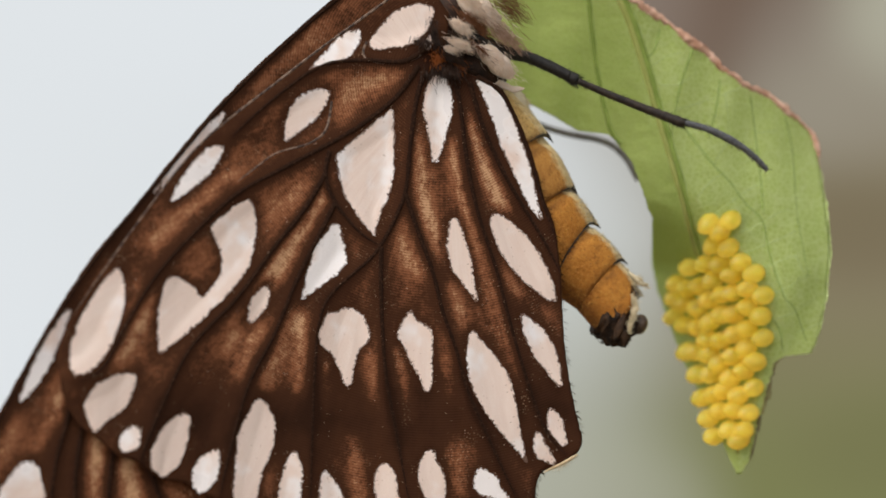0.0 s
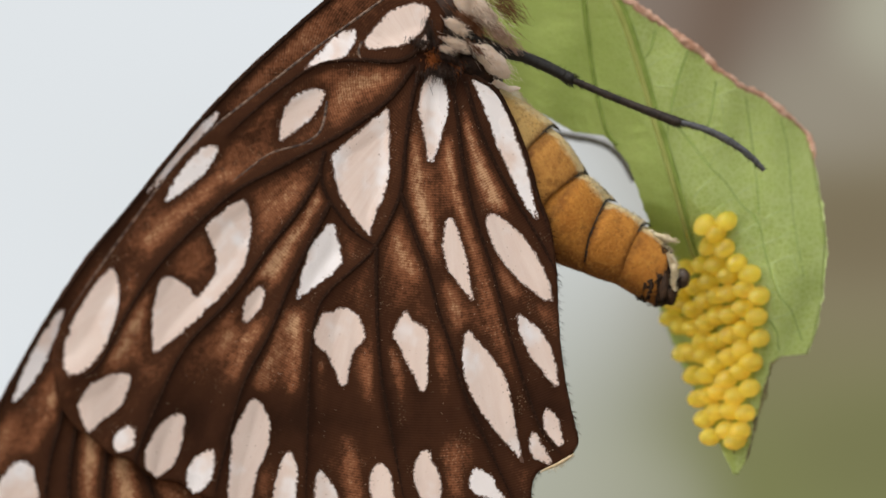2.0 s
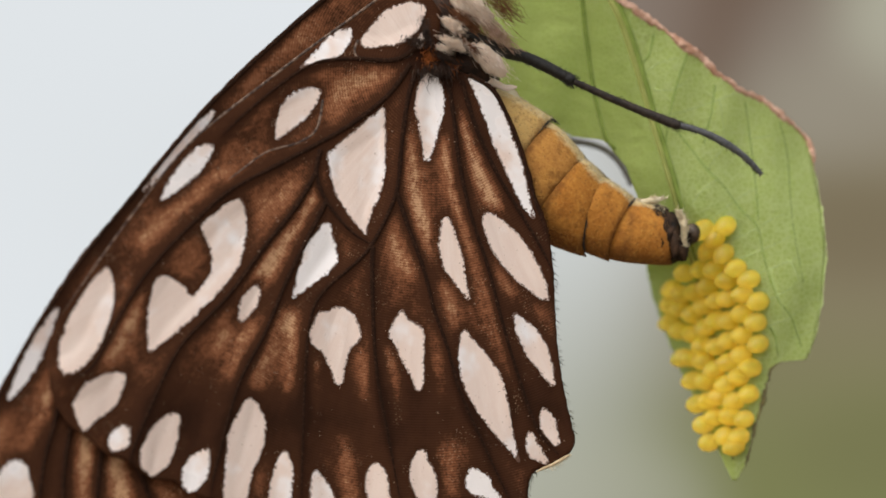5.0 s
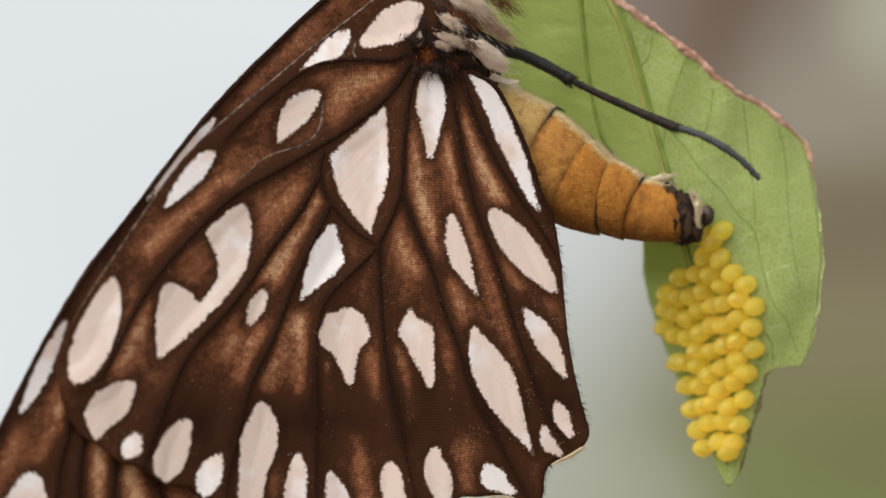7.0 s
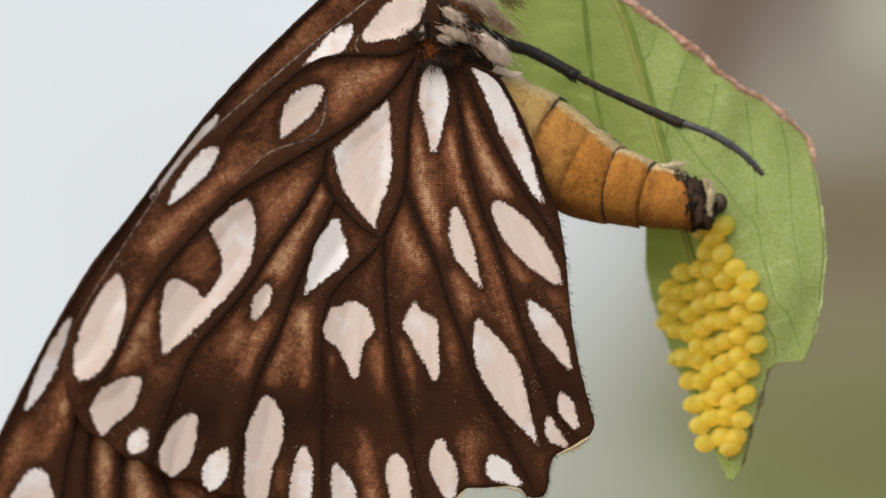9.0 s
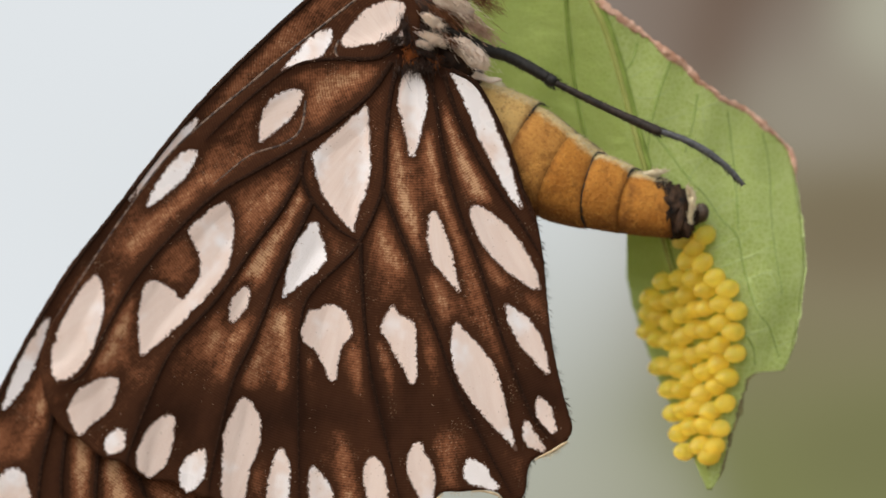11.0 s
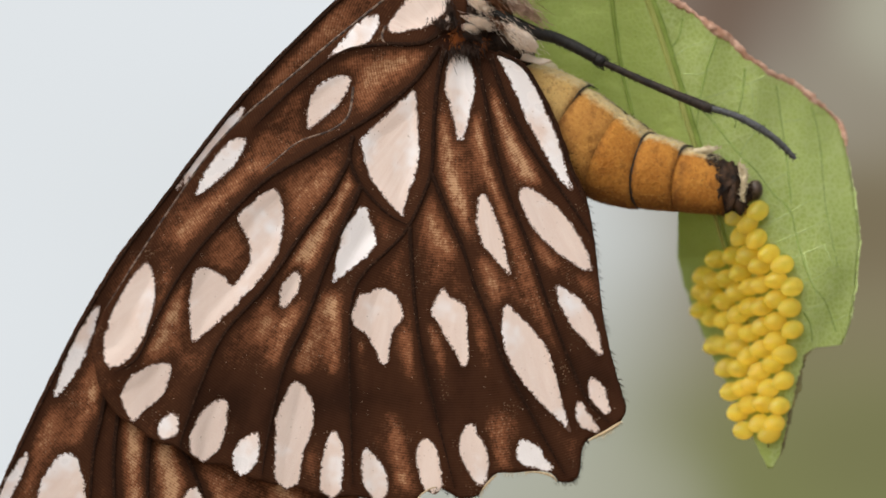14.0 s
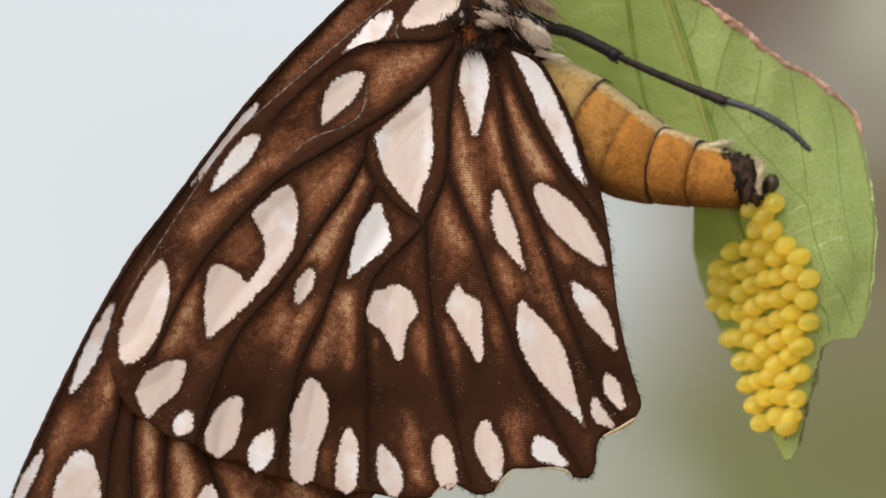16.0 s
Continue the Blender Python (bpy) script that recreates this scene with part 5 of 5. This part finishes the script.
    butterfly_rows = [
        (0, pose(-0.000175, -0.002171, 1.012072, -1.47, 3.67, 11.51)),
        (0.5, pose(-0.000681, -0.001796, 1.012076, -1.57, 3.87, 11.54)),
        (1, pose(-0.000221, -0.001758, 1.011902, -1.30, 3.80, 11.08)),
        (1.5, pose(-0.000753, -0.001981, 1.012032, -1.72, 4.03, 11.29)),
        (2, pose(-0.00048, -0.002362, 1.012084, -1.33, 3.65, 10.78)),
        (2.5, pose(-0.000689, -0.003733, 1.012006, -1.25, 3.94, 11.56)),
        (3, pose(-0.000793, -0.003668, 1.011794, -1.89, 4.11, 11.71)),
        (3.5, pose(-0.00008, -0.003591, 1.012057, -1.52, 4.04, 11.36)),
        (6, pose(-0.001109, -0.002342, 1.012232, -1.47, 2.50, 9.24)),
        (6.5, pose(0.000449, -0.002417, 1.012652, -1.11, 1.11, 8.18)),
        (7, pose(-0.000739, -0.002432, 1.012331, -1.49, 1.57, 8.69)),
        (7.5, pose(0.000053, -0.001745, 1.012729, -2.08, 0.21, 7.23)),
        (8, pose(-0.000227, -0.002362, 1.012806, -1.17, 0.73, 8.29)),
        (10.5, pose(-0.001317, -0.001202, 1.012799, 0.13, 1.19, 5.66)),
        (11, pose(-0.00204, -0.000929, 1.012526, -1.18, 1.37, 6.47)),
        (11.5, pose(-0.001091, -0.000211, 1.013041, -2.02, 0.47, 4.51)),
        (12, pose(0.000778, -0.00011, 1.013476, -0.72, -0.26, 2.60)),
        (12.5, pose(0.000844, 0.000079, 1.013531, -1.07, -0.10, 1.09)),
        (13, pose(0.000745, -0.000357, 1.013589, -1.03, 0.25, 3.11)),
        (13.5, pose(0.001474, 0.000114, 1.013856, -0.63, -0.03, 0.52)),
        (14, pose(0.001277, -0.000271, 1.013723, -0.12, 0.47, 0.98)),
        (14.5, pose(0.00184, -0.000014, 1.01404, -0.07, -0.01, 0.18)),
        (15, pose(0.000793, 0.000104, 1.013715, -0.70, 0.57, 0.60)),
        (15.5, pose(0.001421, 0.000223, 1.013941, -1.70, 0.22, 1.00)),
        (16, pose(0.002275, -0.000473, 1.014016, -0.09, 0.32, 1.07)),
    ]
    walk(butterfly, butterfly_rows)
    walk(segments[0], [
        (0, pose(0.006737, 0.004, -0.00038, 0.00, 22.13, 0.00)),
        (0.5, pose(0.006792, 0.004, -0.000412, 0.00, 19.94, 0.00)),
        (1, pose(0.006784, 0.004, -0.000343, 0.00, 15.77, 0.00)),
        (1.5, pose(0.006772, 0.004, -0.000277, 0.00, 11.12, 0.00)),
        (2, pose(0.006772, 0.004, -0.000245, 0.00, 8.15, 0.00)),
        (2.5, pose(0.006778, 0.004, -0.000221, 0.00, 5.31, 0.00)),
        (3, pose(0.006756, 0.004, -0.000205, 0.00, 5.12, 0.00)),
        (3.5, pose(0.006753, 0.004, -0.000206, 0.00, 5.44, 0.00)),
        (6, pose(0.006641, 0.004, -0.000108, 0.00, 1.46, 0.00)),
        (6.5, pose(0.00662, 0.004, -0.000098, 0.00, 1.98, 0.00)),
        (7, pose(0.006599, 0.004, -0.000068, 0.00, -1.83, 0.00)),
        (7.5, pose(0.006573, 0.004, -0.000045, 0.00, -4.59, 0.00)),
        (8, pose(0.006597, 0.004, -0.000061, 0.00, -3.16, 0.00)),
        (10.5, pose(0.006443, 0.004, 0.000009, 0.00, -1.28, 0.00)),
        (11, pose(0.006497, 0.004, -0.000015, 0.00, -3.04, 0.00)),
        (11.5, pose(0.006466, 0.004, 0, 0.00, -2.97, 0.00)),
        (12, pose(0.006424, 0.004, 0.000019, 0.00, -1.50, 0.00)),
        (12.5, pose(0.006338, 0.004, 0.000063, 0.00, -1.23, 0.00)),
        (13, pose(0.006458, 0.004, 0.000002, 0.00, -1.81, 0.00)),
        (13.5, pose(0.006401, 0.004, 0.00003, 0.00, -0.59, 0.00)),
        (14, pose(0.006387, 0.004, 0.000038, 0.00, 0.44, 0.00)),
        (14.5, pose(0.006394, 0.004, 0.000034, 0.00, 0.00, 0.00)),
        (15, pose(0.006364, 0.004, 0.00005, 0.00, -0.63, 0.00)),
        (15.5, pose(0.006385, 0.004, 0.000038, 0.00, -2.50, 0.00)),
        (16, pose(0.006392, 0.004, 0.000035, 0.00, -1.04, 0.00)),
    ])
    walk(segments[1], [
        (0, pose(0.009568, 0.004, -0.00388, 0.00, 21.68, 0.00)),
        (0.5, pose(0.00974, 0.004, -0.003777, 0.00, 21.45, 0.00)),
        (1, pose(0.009901, 0.004, -0.003417, 0.00, 18.48, 0.00)),
        (1.5, pose(0.01008, 0.004, -0.003063, 0.00, 16.83, 0.00)),
        (2, pose(0.010217, 0.004, -0.002866, 0.00, 14.62, 0.00)),
        (2.5, pose(0.010328, 0.004, -0.002663, 0.00, 14.23, 0.00)),
        (3, pose(0.010309, 0.004, -0.002641, 0.00, 14.00, 0.00)),
        (3.5, pose(0.010291, 0.004, -0.002659, 0.00, 14.02, 0.00)),
        (6, pose(0.010004, 0.004, -0.002022, 0.00, 4.11, 0.00)),
        (6.5, pose(0.009929, 0.004, -0.002018, 0.00, 3.07, 0.00)),
        (7, pose(0.010013, 0.004, -0.001758, 0.00, 1.44, 0.00)),
        (7.5, pose(0.010013, 0.004, -0.001539, 0.00, -0.79, 0.00)),
        (8, pose(0.010053, 0.004, -0.001676, 0.00, 0.19, 0.00)),
        (10.5, pose(0.009714, 0.004, -0.001658, 0.00, -0.25, 0.00)),
        (11, pose(0.009862, 0.004, -0.001598, 0.00, -0.46, 0.00)),
        (11.5, pose(0.009804, 0.004, -0.001578, 0.00, -0.76, 0.00)),
        (12, pose(0.00966, 0.004, -0.00161, 0.00, -1.01, 0.00)),
        (12.5, pose(0.009505, 0.004, -0.001555, 0.00, -0.82, 0.00)),
        (13, pose(0.009736, 0.004, -0.001625, 0.00, -0.95, 0.00)),
        (13.5, pose(0.009605, 0.004, -0.00165, 0.00, -0.64, 0.00)),
        (14, pose(0.00955, 0.004, -0.001695, 0.00, -0.87, 0.00)),
        (14.5, pose(0.009585, 0.004, -0.001684, 0.00, 0.00, 0.00)),
        (15, pose(0.009557, 0.004, -0.001627, 0.00, -1.06, 0.00)),
        (15.5, pose(0.009647, 0.004, -0.001541, 0.00, -0.43, 0.00)),
        (16, pose(0.009617, 0.004, -0.001628, 0.00, -0.65, 0.00)),
    ])
    walk(segments[2], [
        (0, pose(0.011613, 0.004, -0.007246, 0.00, 17.00, 0.00)),
        (0.5, pose(0.011718, 0.004, -0.006966, 0.00, 14.33, 0.00)),
        (1, pose(0.011989, 0.004, -0.006413, 0.00, 10.47, 0.00)),
        (1.5, pose(0.012274, 0.004, -0.006014, 0.00, 7.14, 0.00)),
        (2, pose(0.012503, 0.004, -0.005703, 0.00, 5.05, 0.00)),
        (2.5, pose(0.012648, 0.004, -0.005506, 0.00, 4.89, 0.00)),
        (3, pose(0.012675, 0.004, -0.005525, 0.00, 5.71, 0.00)),
        (3.5, pose(0.012602, 0.004, -0.005467, 0.00, 4.15, 0.00)),
        (6, pose(0.012378, 0.004, -0.004049, 0.00, 4.53, 0.00)),
        (6.5, pose(0.012313, 0.004, -0.003977, 0.00, 3.58, 0.00)),
        (7, pose(0.012475, 0.004, -0.003669, 0.00, 1.85, 0.00)),
        (7.5, pose(0.01251, 0.004, -0.003321, 0.00, -0.19, 0.00)),
        (8, pose(0.01257, 0.004, -0.003545, 0.00, 0.52, 0.00)),
        (10.5, pose(0.012281, 0.004, -0.003539, 0.00, -0.15, 0.00)),
        (11, pose(0.012417, 0.004, -0.003454, 0.00, -0.21, 0.00)),
        (11.5, pose(0.012383, 0.004, -0.003432, 0.00, -0.58, 0.00)),
        (12, pose(0.012213, 0.004, -0.003424, 0.00, -0.73, 0.00)),
        (12.5, pose(0.012092, 0.004, -0.003412, 0.00, -0.76, 0.00)),
        (13, pose(0.012283, 0.004, -0.00344, 0.00, -0.65, 0.00)),
        (13.5, pose(0.012174, 0.004, -0.003505, 0.00, -0.53, 0.00)),
        (14, pose(0.012134, 0.004, -0.003546, 0.00, -0.82, 0.00)),
        (14.5, pose(0.012151, 0.004, -0.003583, 0.00, 0.00, 0.00)),
        (15, pose(0.012184, 0.004, -0.0035, 0.00, -1.15, 0.00)),
        (15.5, pose(0.012242, 0.004, -0.003433, 0.00, -0.45, 0.00)),
        (16, pose(0.012213, 0.004, -0.003505, 0.00, -0.69, 0.00)),
    ])
    walk(segments[3], [
        (0, pose(0.013008, 0.004, -0.009995, 0.00, 26.04, 0.00)),
        (0.5, pose(0.013175, 0.004, -0.009533, 0.00, 22.07, 0.00)),
        (1, pose(0.013564, 0.004, -0.008801, 0.00, 16.98, 0.00)),
        (1.5, pose(0.013996, 0.004, -0.008321, 0.00, 13.24, 0.00)),
        (2, pose(0.014297, 0.004, -0.007915, 0.00, 8.93, 0.00)),
        (2.5, pose(0.014433, 0.004, -0.007711, 0.00, 7.87, 0.00)),
        (3, pose(0.014511, 0.004, -0.007834, 0.00, 10.19, 0.00)),
        (3.5, pose(0.014403, 0.004, -0.007618, 0.00, 6.71, 0.00)),
        (6, pose(0.013633, 0.004, -0.005668, 0.00, 16.30, 0.00)),
        (6.5, pose(0.013693, 0.004, -0.005708, 0.00, 9.31, 0.00)),
        (7, pose(0.013944, 0.004, -0.005374, 0.00, 10.48, 0.00)),
        (7.5, pose(0.013932, 0.004, -0.004923, 0.00, 3.36, 0.00)),
        (8, pose(0.014087, 0.004, -0.005242, 0.00, 5.31, 0.00)),
        (10.5, pose(0.014009, 0.004, -0.005353, 0.00, 0.76, 0.00)),
        (11, pose(0.01414, 0.004, -0.005259, 0.00, 3.81, 0.00)),
        (11.5, pose(0.014101, 0.004, -0.005217, 0.00, 3.45, 0.00)),
        (12, pose(0.013925, 0.004, -0.005193, 0.00, 2.98, 0.00)),
        (12.5, pose(0.013784, 0.004, -0.005174, 0.00, 1.90, 0.00)),
        (13, pose(0.014005, 0.004, -0.005218, 0.00, 1.98, 0.00)),
        (13.5, pose(0.013882, 0.004, -0.005287, 0.00, 0.91, 0.00)),
        (14, pose(0.01387, 0.004, -0.005332, 0.00, -0.10, 0.00)),
        (14.5, pose(0.01388, 0.004, -0.005406, 0.00, 0.00, 0.00)),
        (15, pose(0.013948, 0.004, -0.005292, 0.00, 1.84, 0.00)),
        (15.5, pose(0.013962, 0.004, -0.005232, 0.00, 0.68, 0.00)),
        (16, pose(0.013922, 0.004, -0.005285, 0.00, 0.94, 0.00)),
    ])
    walk(segments[4], [
        (0, pose(0.014624, 0.004, -0.012332, 0.00, 40.39, 0.00)),
        (0.5, pose(0.014929, 0.004, -0.011728, 0.00, 37.44, 0.00)),
        (1, pose(0.015486, 0.004, -0.010811, 0.00, 29.94, 0.00)),
        (1.5, pose(0.01604, 0.004, -0.010198, 0.00, 25.50, 0.00)),
        (2, pose(0.016501, 0.004, -0.009651, 0.00, 22.35, 0.00)),
        (2.5, pose(0.016629, 0.004, -0.009376, 0.00, 22.75, 0.00)),
        (3, pose(0.016701, 0.004, -0.00964, 0.00, 24.86, 0.00)),
        (3.5, pose(0.016657, 0.004, -0.009257, 0.00, 20.96, 0.00)),
        (6, pose(0.0152, 0.004, -0.007269, 0.00, -12.34, 0.00)),
        (6.5, pose(0.015582, 0.004, -0.007216, 0.00, -5.59, 0.00)),
        (7, pose(0.015822, 0.004, -0.006938, 0.00, -3.46, 0.00)),
        (7.5, pose(0.015909, 0.004, -0.00619, 0.00, -6.84, 0.00)),
        (8, pose(0.016111, 0.004, -0.006639, 0.00, -4.02, 0.00)),
        (10.5, pose(0.016321, 0.004, -0.006692, 0.00, 0.05, 0.00)),
        (11, pose(0.016378, 0.004, -0.006718, 0.00, -0.01, 0.00)),
        (11.5, pose(0.016325, 0.004, -0.006649, 0.00, 2.20, 0.00)),
        (12, pose(0.016164, 0.004, -0.006607, 0.00, 2.25, 0.00)),
        (12.5, pose(0.016013, 0.004, -0.006524, 0.00, 1.22, 0.00)),
        (13, pose(0.016283, 0.004, -0.006602, 0.00, 0.94, 0.00)),
        (13.5, pose(0.016164, 0.004, -0.006616, 0.00, 0.61, 0.00)),
        (14, pose(0.016189, 0.004, -0.006628, 0.00, 0.02, 0.00)),
        (14.5, pose(0.016212, 0.004, -0.006715, 0.00, 0.00, 0.00)),
        (15, pose(0.016225, 0.004, -0.006668, 0.00, 1.12, 0.00)),
        (15.5, pose(0.01625, 0.004, -0.006552, 0.00, 0.43, 0.00)),
        (16, pose(0.016186, 0.004, -0.006605, 0.00, -1.76, 0.00)),
    ])
    walk(abdomen_tip, [
        (0, pose(0.014223, 0.004, -0.017595, 0.00, 5.60, 0.00)),
        (0.5, pose(0.014823, 0.004, -0.016984, 0.00, 3.17, 0.00)),
        (1, pose(0.016094, 0.004, -0.015977, 0.00, -2.06, 0.00)),
        (1.5, pose(0.017039, 0.004, -0.015252, 0.00, -5.65, 0.00)),
        (2, pose(0.017782, 0.004, -0.014594, 0.00, -8.35, 0.00)),
        (2.5, pose(0.017859, 0.004, -0.014432, 0.00, -7.66, 0.00)),
        (3, pose(0.01771, 0.004, -0.014585, 0.00, -6.03, 0.00)),
        (3.5, pose(0.018035, 0.004, -0.014123, 0.00, -9.66, 0.00)),
        (6, pose(0.018876, 0.004, -0.010584, 0.00, -13.06, 0.00)),
        (6.5, pose(0.018941, 0.004, -0.01101, 0.00, -10.82, 0.00)),
        (7, pose(0.019013, 0.004, -0.010972, 0.00, -10.09, 0.00)),
        (7.5, pose(0.019323, 0.004, -0.010094, 0.00, -10.44, 0.00)),
        (8, pose(0.019431, 0.004, -0.010631, 0.00, -9.19, 0.00)),
        (10.5, pose(0.019425, 0.004, -0.010753, 0.00, -2.53, 0.00)),
        (11, pose(0.019489, 0.004, -0.01078, 0.00, -1.95, 0.00)),
        (11.5, pose(0.019341, 0.004, -0.01093, 0.00, -1.19, 0.00)),
        (12, pose(0.019154, 0.004, -0.010883, 0.00, -0.61, 0.00)),
        (12.5, pose(0.019104, 0.004, -0.010734, 0.00, -0.16, 0.00)),
        (13, pose(0.019359, 0.004, -0.010699, 0.00, -0.09, 0.00)),
        (13.5, pose(0.019257, 0.004, -0.010739, 0.00, -0.26, 0.00)),
        (14, pose(0.019291, 0.004, -0.010735, 0.00, -1.43, 0.00)),
        (14.5, pose(0.01928, 0.004, -0.010765, 0.00, 0.00, 0.00)),
        (15, pose(0.019239, 0.004, -0.010761, 0.00, 0.74, 0.00)),
        (15.5, pose(0.019344, 0.004, -0.010673, 0.00, -0.82, 0.00)),
        (16, pose(0.019412, 0.004, -0.010584, 0.00, -0.94, 0.00)),
    ])
    walk(foreleg, [
        (0, pose(0.009919, 0.0015, 0.000771, 0.00, -5.11, -5.47)),
        (0.5, pose(0.009923, 0.0015, 0.000751, 0.00, -5.08, -5.51)),
        (1, pose(0.009832, 0.0015, 0.000775, 0.00, -4.99, -5.71)),
        (1.5, pose(0.009843, 0.0015, 0.000806, 0.00, -4.74, -6.13)),
        (2, pose(0.00984, 0.0015, 0.000766, 0.00, -4.95, -5.62)),
        (2.5, pose(0.009832, 0.0015, 0.000766, 0.00, -4.95, -5.55)),
        (3, pose(0.009829, 0.0015, 0.000831, 0.00, -5.09, -5.57)),
        (3.5, pose(0.009975, 0.0015, 0.000879, 0.00, -5.58, -4.45)),
        (6, pose(0.010158, 0.0015, 0.000301, 0.00, -2.25, -3.49)),
        (6.5, pose(0.009933, 0.0015, 0.000163, 0.00, -1.23, -3.60)),
        (7, pose(0.009949, 0.0015, 0.000099, 0.00, -0.57, -2.89)),
        (7.5, pose(0.00999, 0.0015, -0.000128, 0.00, 0.70, -2.72)),
        (8, pose(0.01002, 0.0015, -0.000129, 0.00, 0.27, -2.73)),
        (10.5, pose(0.00998, 0.0015, -0.000187, 0.00, 0.55, -2.36)),
        (11, pose(0.009992, 0.0015, -0.000184, 0.00, 1.17, -5.07)),
        (11.5, pose(0.010023, 0.0015, -0.000281, 0.00, 0.97, -2.03)),
        (12, pose(0.009927, 0.0015, -0.000246, 0.00, 0.88, -1.04)),
        (12.5, pose(0.009931, 0.0015, -0.000231, 0.00, 0.47, 1.05)),
        (13, pose(0.009971, 0.0015, -0.000154, 0.00, 0.94, -3.64)),
        (13.5, pose(0.009968, 0.0015, -0.000236, 0.00, 0.34, -0.31)),
        (14, pose(0.009919, 0.0015, -0.000173, 0.00, 0.15, -0.45)),
        (14.5, pose(0.009945, 0.0015, -0.000202, 0.00, 0.00, -0.00)),
        (15, pose(0.009968, 0.0015, -0.00019, 0.00, 0.18, 0.82)),
        (15.5, pose(0.009927, 0.0015, -0.000114, 0.00, 0.04, -0.57)),
        (16, pose(0.009918, 0.0015, -0.000063, 0.00, -0.22, -0.76)),
    ])
    walk(forewing, [
        (0, pose(0.000252, 0, 0.000207, 0.00, -0.25, 0.00)),
        (0.5, pose(0.000305, 0, 0.000147, 0.00, 0.01, 0.00)),
        (1, pose(0.000197, 0, 0.000251, 0.00, -0.32, 0.00)),
        (1.5, pose(0.000289, 0, 0.000174, 0.00, -0.12, 0.00)),
        (2, pose(0.000167, 0, 0.000251, 0.00, -0.36, 0.00)),
        (2.5, pose(0.000242, 0, 0.000258, 0.00, -0.32, 0.00)),
        (3, pose(0.000227, 0, 0.000314, 0.00, -0.38, 0.00)),
        (3.5, pose(0.000186, 0, 0.000301, 0.00, -0.41, 0.00)),
        (6, pose(0.000202, 0, 0.000165, 0.00, -0.19, 0.00)),
        (6.5, pose(0.000199, 0, 0.000121, 0.00, -0.19, 0.00)),
        (7, pose(0.000194, 0, 0.000188, 0.00, -0.33, 0.00)),
        (7.5, pose(0.000178, 0, 0.000198, 0.00, -0.36, 0.00)),
        (8, pose(0.000232, 0, 0.000104, 0.00, -0.12, 0.00)),
        (10.5, pose(0.000144, 0, 0.000058, 0.00, -0.18, 0.00)),
        (11, pose(0.000193, 0, 0.000068, 0.00, -0.13, 0.00)),
        (11.5, pose(0.000123, 0, 0.000118, 0.00, -0.15, 0.00)),
        (12, pose(0.000041, 0, 0.000035, 0.00, -0.10, 0.00)),
        (12.5, pose(-0.000009, 0, 0.000089, 0.00, -0.25, 0.00)),
        (13, pose(0.000097, 0, 0.000033, 0.00, -0.00, 0.00)),
        (13.5, pose(-0.000004, 0, 0.000042, 0.00, -0.09, 0.00)),
        (14, pose(0.00003, 0, -0.000015, 0.00, -0.01, 0.00)),
        (14.5, pose(0, 0, 0, 0.00, 0.00, 0.00)),
        (15, pose(0.000008, 0, -0.000005, 0.00, -0.01, 0.00)),
        (15.5, pose(-0.000045, 0, 0.000134, 0.00, -0.25, 0.00)),
        (16, pose(0.000035, 0, 0.000007, 0.00, -0.05, 0.00)),
    ])
    # the hind leg stays on the leaf while the body moves
    walk(hind_leg, [(t, b.inverted() @ m @ leaf_home.inverted() @ hind_leg_home) for (t, m), (u, b) in zip(leaf_rows, butterfly_rows)])


motions()
